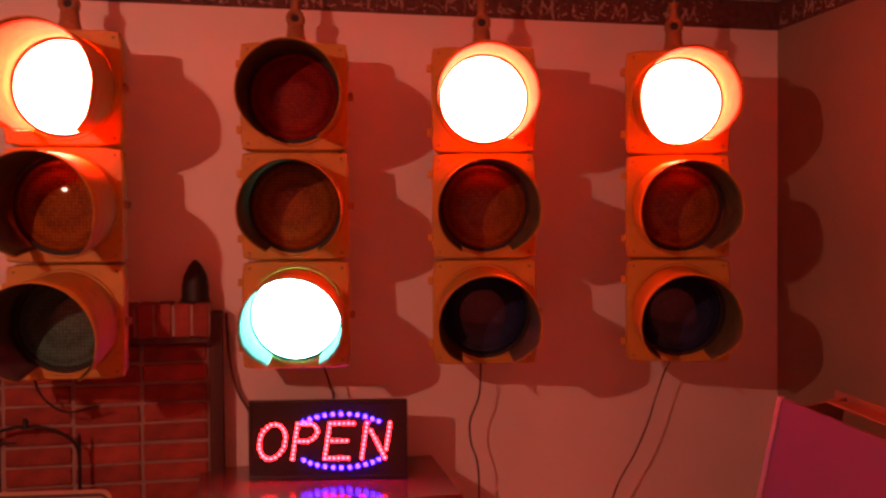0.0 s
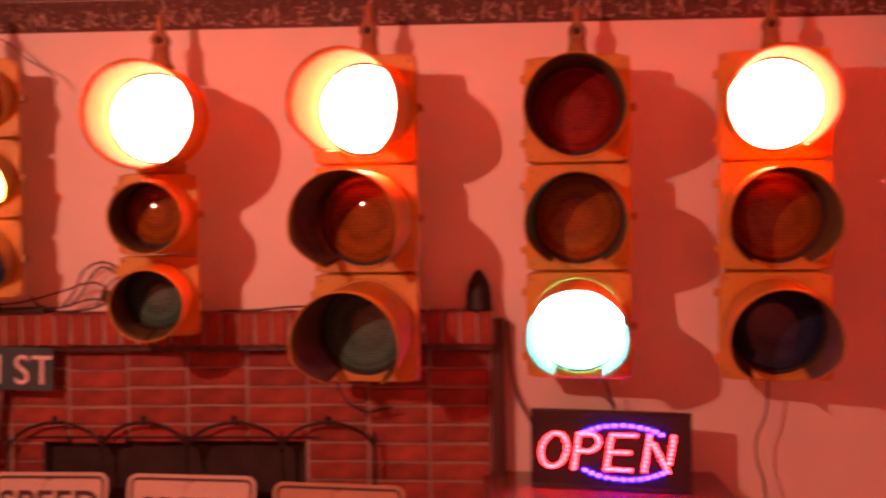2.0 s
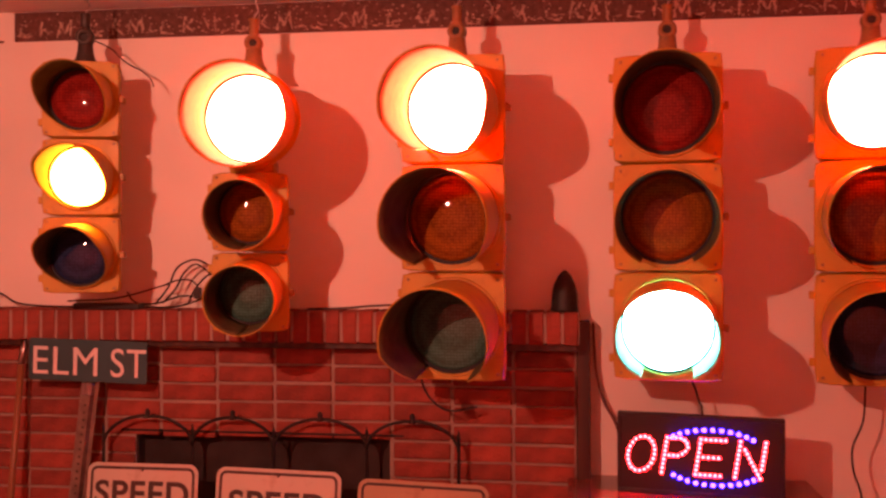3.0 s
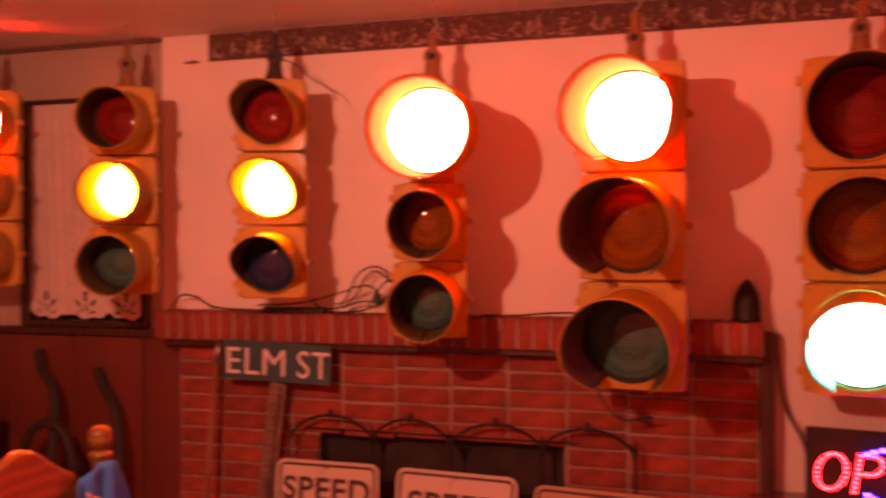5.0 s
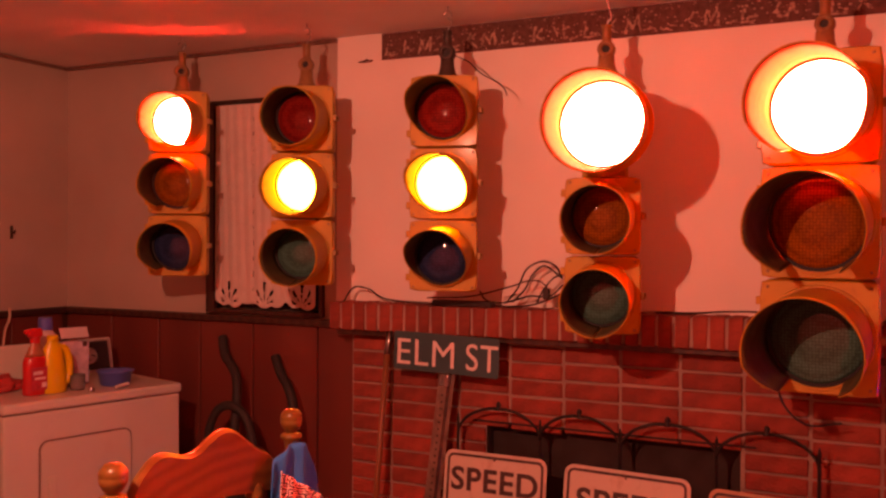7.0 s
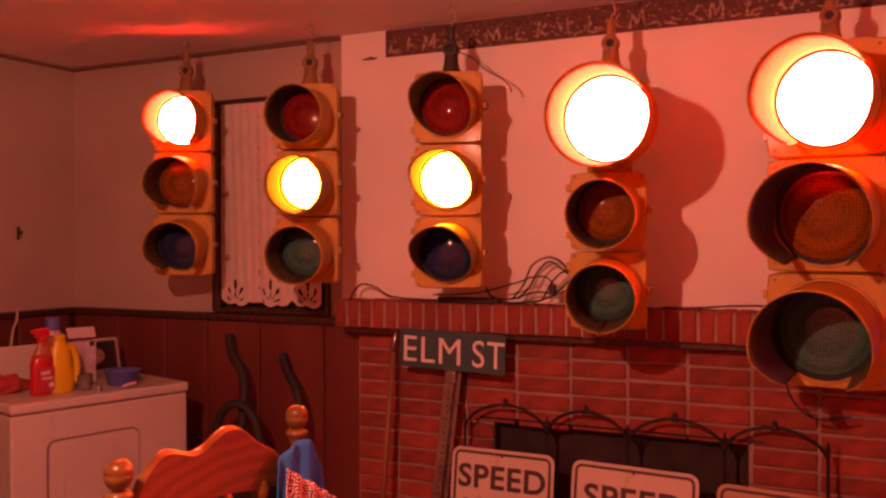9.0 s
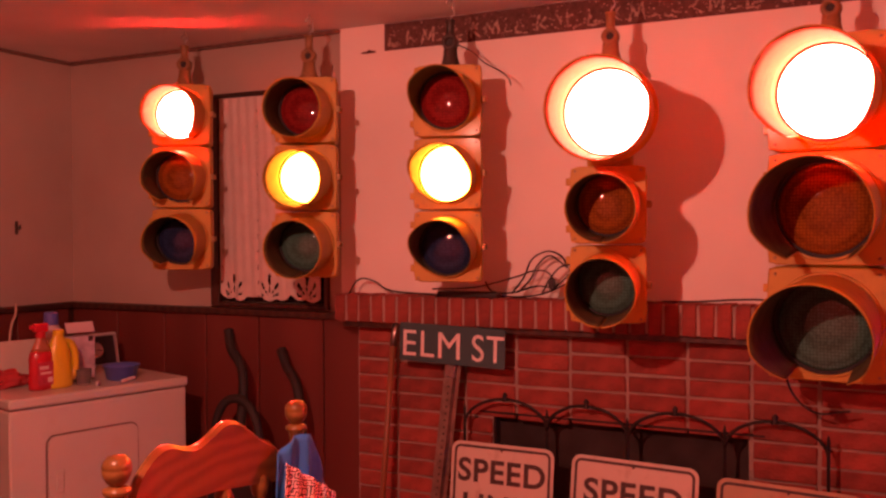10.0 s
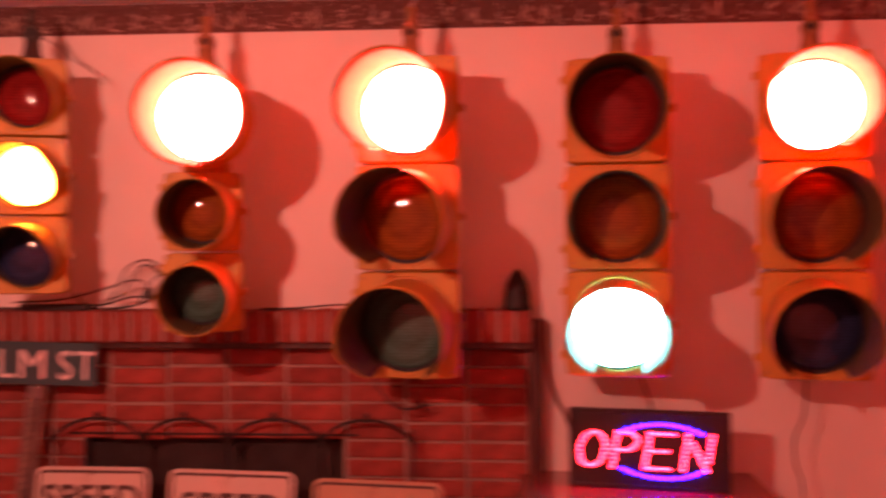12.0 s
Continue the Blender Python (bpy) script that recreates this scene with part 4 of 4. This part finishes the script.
lathe(bm, [(0.034, 0.0), (0.034, 0.006), (0.022, 0.008), (0.020, 0.022), (0.0, 0.022)], 28, CONS @ Matrix.Translation((0.235, -0.004, 0.074)) @ Matrix.Rotation(radians(90), 4, "X"), closed=True)
dial = part("dial", bm, M_ENAMEL, console, "pale round timer dial", smooth=False)

part("pointer", made(box, (-0.003, -0.0245, -0.002), (0.019, -0.0215, 0.002), 0.0005, m=CONS @ Matrix.Translation((0.235, -0.004, 0.074)) @ Matrix.Rotation(radians(18), 4, "Y")), M_PLASTIC, dial, "dark pointer line")

DT = 0.914


def bottle(name, x, y, profile, material, label, squash=0.62, turn=80.0, base=DT):
    ob = thing(name, pose(x, y, base, 0, 0, turn), label, "bottle")
    bm = bmesh.new()
    lathe(bm, profile, 28, Matrix.Diagonal((1, squash, 1, 1)))
    part("body", bm, material, ob, smooth=True)
    return ob


M_RED_P = mat("red_plastic", (0.42, 0.025, 0.03), 0.3, vary=0.06, bump=0, coat=0.2)
M_YEL_P = mat("yellow_plastic", (0.60, 0.44, 0.03), 0.3, vary=0.05, bump=0, coat=0.2)
M_BLUE_P = mat("blue_plastic", (0.07, 0.10, 0.36), 0.35, vary=0.08, bump=0)
M_CLEAR_P = mat("cloudy_plastic", (0.5, 0.45, 0.46), 0.25, vary=0.05, bump=0)
M_LABEL = mat("printed_label", (0.36, 0.04, 0.06), 0.5, vary=0.25, scale=70, bump=0)
spray = bottle("spray_bottle", -3.165, 2.415, [(0.040, 0), (0.047, 0.006), (0.048, 0.02), (0.046, 0.08), (0.047, 0.115), (0.043, 0.135), (0.039, 0.142)], M_RED_P, "red spray bottle with a red trigger head")
bm = made(box, (-0.030, -0.013, 0.212), (0.026, 0.013, 0.246), 0.009, segments=3)
box(bm, (-0.042, -0.008, 0.226), (-0.026, 0.008, 0.242), 0.004)
lathe(bm, [(0.018, 0.192), (0.018, 0.216)], 20)
box(bm, (-0.030, -0.006, 0.178), (-0.021, 0.006, 0.218), 0.003, m=pose(0, 0, 0, 0, 8, 0))
neck = bmesh.new()
lathe(neck, [(0.039, 0.142), (0.032, 0.158), (0.022, 0.180), (0.016, 0.196), (0.015, 0.215)], 28, Matrix.Diagonal((1, 0.62, 1, 1)))
part("neck", neck, mat("amber_clear_plastic", (0.34, 0.13, 0.07), 0.25, vary=0.1, bump=0), spray, "empty see-through amber neck", smooth=True)
part("trigger_head", bm, M_RED_P, spray, "red trigger head")
M_PRINT_BAR = mat("pale_label_print", (0.62, 0.50, 0.50), 0.5, vary=0.2, bump=0)
label_panel = part("label_panel", made(box, (-0.030, -0.0318, 0.02), (0.030, -0.028, 0.105), 0.001), M_LABEL, spray, "printed label with unreadable bars")
for z0, x0, x1, tall in ((0.078, -0.024, 0.012, 0.012), (0.060, -0.020, 0.022, 0.008), (0.030, 0.008, 0.026, 0.018)):
    part("print_bar", made(box, (x0, -0.0326, z0), (x1, -0.0316, z0 + tall)), M_PRINT_BAR, label_panel)
yel = bottle("detergent_bottle", -3.150, 2.480, [(0.050, 0), (0.055, 0.008), (0.054, 0.06), (0.047, 0.11), (0.040, 0.145), (0.034, 0.170), (0.022, 0.190), (0.020, 0.205)], M_YEL_P, "bright yellow detergent bottle with a side handle")
bm = bmesh.new()
sweep(bm, spline([(0.020, 0, 0.172), (0.050, 0, 0.160), (0.067, 0, 0.115), (0.066, 0, 0.06), (0.045, 0, 0.025)]), 0.014, 10)
part("handle", bm, M_YEL_P, yel, smooth=True)
bm = bmesh.new()
lathe(bm, [(0.021, 0.198), (0.021, 0.212), (0.018, 0.216), (0.0, 0.216)], 20, closed=True)
part("cap", bm, M_YEL_P, yel, smooth=False)
blue = bottle("softener_bottle", -3.265, 2.545, [(0.055, 0), (0.060, 0.01), (0.060, 0.16), (0.045, 0.20), (0.026, 0.225), (0.026, 0.235)], M_CLEAR_P, "tall pale bottle with a blue cap")
bm = bmesh.new()
lathe(bm, [(0.027, 0.225), (0.026, 0.268), (0.022, 0.273), (0.0, 0.273)], 20, closed=True)
part("cap", bm, M_BLUE_P, blue, "blue screw cap")
M_BOXP = mat("printed_box_card", (0.42, 0.36, 0.42), 0.6, vary=0.35, scale=22, bump=0)
dbox = thing("detergent_box", pose(-3.25, 2.66, DT, 0, 0, 72), "white and pale blue laundry powder box", "box")
part("body", made(box, (-0.055, -0.032, 0), (0.055, 0.032, 0.170), 0.002), M_BOXP, dbox)
part("lid", made(box, (-0.056, -0.034, 0.0), (0.056, -0.031, 0.045), 0.001, m=pose(0, 0, 0.170, -28, 0, 0)), M_CLEAR_P, dbox, "pale top flap")
part("badge", made(box, (0.028, -0.0335, 0.15), (0.046, -0.0315, 0.17)), M_BLACK, dbox, "small dark badge")
bowl = thing("bowl", pose(-3.085, 2.725, DT), "dark blue plastic bowl with a white scoop", "bowl")
bm = bmesh.new()
lathe(bm, [(0.050, 0.0), (0.056, 0.004), (0.066, 0.052), (0.073, 0.056), (0.072, 0.059), (0.063, 0.054), (0.052, 0.006), (0, 0.004)], 32, closed=True)
part("body", bm, M_BLUE_P, bowl, smooth=True)
scoop = link("scoop", made(sweep, spline([(-0.03, 0, 0.008), (0.0, 0.004, 0.012), (0.03, 0.0, 0.016)]), 0.007, 8), M_CLEAR_P, smooth=True)
scoop.matrix_basis = pose(-2.995, 2.672, DT, 0, 0, 80)
tagged(scoop, "small white plastic scoop in front of the bowl", "scoop")
cup = thing("cup", pose(-3.115, 2.565, DT), "small clear plastic measuring cup", "cup")
bm = bmesh.new()
lathe(bm, [(0.026, 0.0), (0.030, 0.06), (0.028, 0.06), (0.024, 0.003), (0.0, 0.003)], 24, closed=True)
part("body", bm, mat("clear_plastic", (0.85, 0.8, 0.8), 0.08, vary=0.03, bump=0, transmission=0.92), cup, smooth=True)
bm = bmesh.new()
lathe(bm, [(0.010, 0), (0.012, 0.012), (0.008, 0.022), (0.0, 0.024)], 16, closed=True)
knob = link("steel_knob", bm, M_STEEL, smooth=True)
knob.matrix_basis = pose(-3.035, 2.558, DT)
tagged(knob, "small shiny steel knob lying on the dryer", "knob")
bm = bmesh.new()
bmesh.ops.create_icosphere(bm, subdivisions=4, radius=1)
for v in bm.verts:
    v.co *= 1 + 0.45 * noise.noise(v.co * 2.3)
    v.co = Vector((v.co.x * 0.10, v.co.y * 0.05, max(0, v.co.z * 0.042 + 0.026)))
rag = link("rag", bm, mat("red_cloth", (0.30, 0.04, 0.04), 0.9, vary=0.2, bump=0.3), smooth=True)
rag.matrix_basis = pose(-3.33, 2.36, DT - 0.001, 0, 0, 70)
tagged(rag, "crumpled red cloth on the dryer", "cloth")
cable([(WEST + 0.06, 2.86, 1.18), (WEST + 0.07, 2.85, 1.13), (WEST + 0.07, 2.82, 1.02), (WEST + 0.07, 2.80, 0.5), (WEST + 0.07, 2.80, 0.0)], 0.006, mat("cream_cord", (0.45, 0.36, 0.28), 0.5, bump=0), "cream cord hanging on the wall behind the dryer")

# ---- hoses against the panelling ----
for name, pts in (("hose", [(-2.90, 3.15, 1.075), (-2.86, 3.12, 1.0), (-2.75, 3.06, 0.90), (-2.73, 3.0, 0.6), (-2.78, 2.95, 0.02)]), ("hose", [(-2.63, 3.16, 1.005), (-2.58, 3.13, 0.94), (-2.49, 3.08, 0.85), (-2.45, 3.05, 0.6), (-2.47, 3.0, 0.02)])):
    tagged(link(name, made(sweep, spline(pts), 0.020, 12), M_GASKET, smooth=True), "bent black vacuum hose leaning on the panelling", "hose", "vacuum hoses")
vac = thing("vacuum_cleaner", pose(-2.70, 2.98, 0), "dark upright vacuum cleaner with a looped hose", "vacuum cleaner")
part("loop_hose", made(sweep, spline([(-0.12, 0, 0.55), (-0.13, 0, 0.70), (-0.08, 0.0, 0.80), (0.0, 0, 0.82), (0.07, 0, 0.76), (0.10, 0, 0.62), (0.09, 0, 0.45)]), 0.018, 10), M_GASKET, vac, smooth=True)
part("body", made(box, (-0.13, -0.07, 0.02), (0.12, 0.07, 0.66), 0.03, segments=3), M_PLASTIC, vac)
part("foot", made(box, (-0.16, -0.20, 0), (0.15, 0.08, 0.10), 0.02), M_PLASTIC, vac)

# ---- wooden chair with cloth ----
M_CHAIR = wood_mat("orange_varnished_wood", (0.120, 0.058, 0.016), (0.175, 0.088, 0.026), 0.30, 0.15, 6.0, (0.7, 1, 1.7), 5.0, (-0.05, 0, -1.40))
M_CHAIR.node_tree.nodes["Principled BSDF"].inputs["Specular IOR Level"].default_value = 0.3
chair = thing("wooden_chair", pose(-1.588, 1.537, 0, 0, 0, 92.5), "varnished orange-brown wooden chair with a scalloped crest", "chair")
HALF = 0.286


def turned(x, y, z0, z1, r):
    n = z1 - z0
    return [(r * 0.8, z0), (r, z0 + n * 0.1), (r * 0.75, z0 + n * 0.3), (r * 1.1, z0 + n * 0.5), (r * 0.75, z0 + n * 0.72), (r, z0 + n * 0.94), (r * 0.7, z1)]


for sx in (-1, 1):
    bm = bmesh.new()
    lathe(bm, turned(0, 0, 0, 0.97, 0.019) + [(0.0135, 0.985), (0.0145, 1.005), (0.018, 1.020), (0.025, 1.028), (0.025, 1.034), (0.012, 1.040)], 20, Matrix.Translation((sx * HALF, 0, 0)))
    post = part("back_post", bm, M_CHAIR, chair, smooth=True)
    bm = bmesh.new()
    lathe(bm, [(0.010, 1.040), (0.018, 1.046), (0.0245, 1.058), (0.026, 1.068), (0.0245, 1.070), (0.026, 1.072), (0.0245, 1.082), (0.016, 1.092), (0.0, 1.096)], 28, Matrix.Translation((sx * HALF, 0, 0)), closed=True)
    part("finial", bm, M_CHAIR, post, "turned ball finial", smooth=True)
# crest rail: bowed plate with two humps
bm = bmesh.new()
N = 60
def hump(u):
    edge = max(0, u - 0.69) / 0.28 if u > 0 else 1.3 * (max(0, -u - 0.80) / 0.20) ** 2
    return 1.000 + 0.080 * math.exp(-((u + 0.60) / 0.34) ** 2) + 0.092 * math.exp(-((u - 0.14) / 0.40) ** 2) - 0.045 * edge


cols = []
for i in range(N + 1):
    u = -1 + 2 * i / N
    x = u * (HALF - 0.012)
    bow = 0.012 * (1 - u * u)
    zt, zb = hump(u), 0.956 - 0.016 * u - 0.02 * max(0, abs(u) - 0.7) - 0.024 * max(0, u)
    cols.append([bm.verts.new((x, bow + dy, z)) for dy, z in ((-0.011, zb), (-0.011, zt - 0.008), (-0.004, zt), (0.004, zt), (0.011, zt - 0.008), (0.011, zb))])
for a, b in zip(cols, cols[1:]):
    for k in range(6):
        bm.faces.new((a[k], b[k], b[(k + 1) % 6], a[(k + 1) % 6]))
bm.faces.new(cols[0])
bm.faces.new(cols[-1])
part("crest_rail", bm, M_CHAIR, chair, "scalloped crest rail with strong grain", smooth=False)
for k in range(4):
    u = -0.76 + 0.43 * k
    bm = bmesh.new()
    lathe(bm, [(0.008, 0.45), (0.011, 0.55), (0.009, 0.68), (0.010, 0.895), (0.017, 0.912), (0.021, 0.930), (0.017, 0.946), (0.009, 0.955), (0.009, 0.968)], 16, Matrix.Translation((u * HALF, 0.012 * (1 - u * u), 0)))
    part("spindle", bm, M_CHAIR, chair, smooth=True)
part("seat", made(box, (-HALF - 0.01, -0.44, 0.42), (HALF + 0.01, 0.05, 0.46), 0.015, segments=3), M_CHAIR, chair)
for sx in (-1, 1):
    bm = bmesh.new()
    lathe(bm, turned(0, 0, 0, 0.42, 0.022), 16, Matrix.Translation((sx * (HALF - 0.03), -0.40, 0)))
    part("front_leg", bm, M_CHAIR, chair, smooth=True)
for z in (0.14, 0.26):
    part("stretcher", made(sweep, [(-HALF + 0.02, -0.40, z), (HALF - 0.02, -0.40, z)], 0.011, 10), M_CHAIR, chair, smooth=True)

M_BLUE_CLOTH = mat("blue_cotton", (0.015, 0.17, 0.55), 0.9, vary=0.12, scale=15, bump=0.25, bump_scale=400)
M_PRINT = bpy.data.materials.new("black_white_print")
M_PRINT.use_nodes = True
nt = M_PRINT.node_tree
pb = nt.nodes["Principled BSDF"]
pb.inputs["Roughness"].default_value = 0.9
co = nt.nodes.new("ShaderNodeTexCoord")
mp = nt.nodes.new("ShaderNodeMapping")
mp.inputs["Rotation"].default_value = (0.3, 0.5, 0.6)
nt.links.new(co.outputs["Object"], mp.inputs["Vector"])
vo = nt.nodes.new("ShaderNodeTexVoronoi")
vo.distance, vo.feature = "MANHATTAN", "F1"
vo.inputs["Scale"].default_value, vo.inputs["Randomness"].default_value = 40, 0.65
nt.links.new(mp.outputs["Vector"], vo.inputs["Vector"])
wave = nt.nodes.new("ShaderNodeMath")
wave.operation = "SINE"
mul = nt.nodes.new("ShaderNodeMath")
mul.operation = "MULTIPLY"
mul.inputs[1].default_value = 17
nt.links.new(vo.outputs["Distance"], mul.inputs[0])
nt.links.new(mul.outputs[0], wave.inputs[0])
step = nt.nodes.new("ShaderNodeMath")
step.operation = "GREATER_THAN"
step.inputs[1].default_value = 0.0
nt.links.new(wave.outputs[0], step.inputs[0])
mixc = nt.nodes.new("ShaderNodeMix")
mixc.data_type = "RGBA"
mixc.inputs["A"].default_value, mixc.inputs["B"].default_value = (0.03, 0.026, 0.028, 1), (0.76, 0.74, 0.70, 1)
nt.links.new(step.outputs[0], mixc.inputs["Factor"])
nt.links.new(mixc.outputs["Result"], pb.inputs["Base Color"])


def drape(bm, u0, u1, z_top, z_low, y, folds, n=40, m=24):
    """A sheet that hangs from over the post and crest; u: along the chair's back."""
    cols = []
    for i in range(n + 1):
        s = i / n
        u = u0 + (u1 - u0) * s
        col = []
        for k in range(m + 1):
            q = k / m
            top = z_top(s)
            z = top + (z_low(s) - top) * q
            wob = 0.010 * math.sin(folds * s * 6.28 + q * 1.3) * (0.3 + q) + 0.006 * math.sin(s * 23 + q * 4)
            col.append(bm.verts.new((u + 0.02 * q * (s - 0.3), y + wob - 0.010 * q, z)))
        cols.append(col)
    for a, b in zip(cols, cols[1:]):
        for k in range(m):
            bm.faces.new((a[k], a[k + 1], b[k + 1], b[k]))
    thicken(bm, 0.003)


cloth = thing("cloth", chair.matrix_basis.copy(), "blue cloth with a black and white print over a chair", "cloth")
bm = bmesh.new()
drape(bm, 0.155, 0.385, lambda s: 0.994 + 0.032 * math.sin(math.pi * min(1, s * 1.3)) - 0.16 * max(0, s - 0.62) / 0.38, lambda s: 0.62, -0.040, 1.6)
part("blue_side", bm, M_BLUE_CLOTH, cloth, "plain blue side", smooth=True)
bm = bmesh.new()
drape(bm, 0.150, 0.350, lambda s: 0.985 - 0.115 * s, lambda s: 0.60, -0.066, 1.2)
part("printed_side", bm, M_PRINT, cloth, "black and white geometric print", smooth=True)


# ---- the room's lamp ----
lamp = thing("ceiling_lamp", pose(LAMP.x, LAMP.y, CEIL), "small warm bulb under an added light-blocking shade", "ceiling lamp")
bm = bmesh.new()
RIM = LAMP.z - CEIL + 0.021
lathe(bm, [(0.06, 0.0), (0.06, -0.02), (0.025, -0.04), (0.022, RIM + 0.044)], 24)
part("lamp_holder", bm, M_DARK_STEEL, lamp, smooth=True)
# Unseen shade, added to block the bulb's upward light from the ceiling.
bm = bmesh.new()
lathe(bm, [(0.024, RIM + 0.042), (0.040, RIM + 0.032), (0.098, RIM), (0.096, RIM - 0.002), (0.038, RIM + 0.0285), (0.022, RIM + 0.038)], 32, closed=True)
part("shade", bm, M_DARK_STEEL, lamp, "shallow dark shade added to keep light off the ceiling", smooth=True)
light = new("bulb_light", bulb_light)
light.parent = lamp
light.location = (0, 0, LAMP.z - CEIL)

# ---- bricks ----
def brick_mesh(w, d, h, seed):
    bm = bmesh.new()
    r = random.Random(seed)
    box(bm, (0, 0, 0), (w, d, h), 0.0035, segments=1)
    for v in bm.verts:
        v.co += Vector((r.uniform(-1, 1) * 0.0018, r.uniform(-1, 1) * 0.0010, r.uniform(-1, 1) * 0.0016))
    bmesh.ops.recalc_face_normals(bm, faces=bm.faces[:])
    me = bpy.data.meshes.new("brick")
    bm.to_mesh(me)
    bm.free()
    me.materials.append(M_BRICK)
    return me


JOINTS = [BREAST_L, -2.07, -1.865, -1.779, -1.5745, -1.370, -1.1655, -0.961, -0.7565, -0.552, -0.3475, BREAST_R]
COURSE, TOP_JOINT = 0.0630, 1.1187
cut_bricks = {}
rng = random.Random(3)


def cut_brick(w, h):
    key = (round(w, 3), round(h, 3), rng.randint(0, 2))
    if key not in cut_bricks:
        cut_bricks[key] = brick_mesh(w, 0.02, h, len(cut_bricks))
    return cut_bricks[key]


for c, (j0, j1) in enumerate(zip(JOINTS, JOINTS[1:])):
    shift = rng.uniform(-0.006, 0.006) if 2 < c < 9 else 0.0
    for row in range(0, 15):
        z0 = TOP_JOINT + shift - row * COURSE + 0.0045
        z1 = min(z0 + COURSE - 0.009, MANTEL_Z0 - 0.002)
        if z0 < 0.2 or z1 - z0 < 0.012:
            continue
        x0, x1 = j0 + 0.006, j1 - 0.006
        if (z0 + z1) / 2 < FIRE_TOP:
            if x0 > FIRE_L - 0.02 and x1 < FIRE_R + 0.02:
                continue
            if x0 < FIRE_L < x1:
                x1 = FIRE_L - 0.002
            if x0 < FIRE_R < x1:
                x0 = FIRE_R + 0.002
            if x1 - x0 < 0.03:
                continue
        ob = new("brick", cut_brick(x1 - x0, z1 - z0))
        ob.parent = breast
        ob.location = (x0, BRICK_Y - 0.002 + rng.uniform(-0.0018, 0.0018), z0 + rng.uniform(-0.0012, 0.0012))
N_SOLDIER = 39
sp = (BREAST_R + 0.01 - (BREAST_L - 0.055)) / N_SOLDIER
soldiers = [brick_mesh(sp - 0.009, 0.13, MANTEL_Z1 - MANTEL_Z0, 20 + k) for k in range(4)]
for k in range(N_SOLDIER):
    ob = new("brick", rng.choice(soldiers))
    ob.parent = mantel
    ob.location = (BREAST_L - 0.055 + k * sp + 0.0045, MANTEL_Y + rng.uniform(-0.0015, 0.0015), MANTEL_Z0 + rng.uniform(-0.001, 0.001))
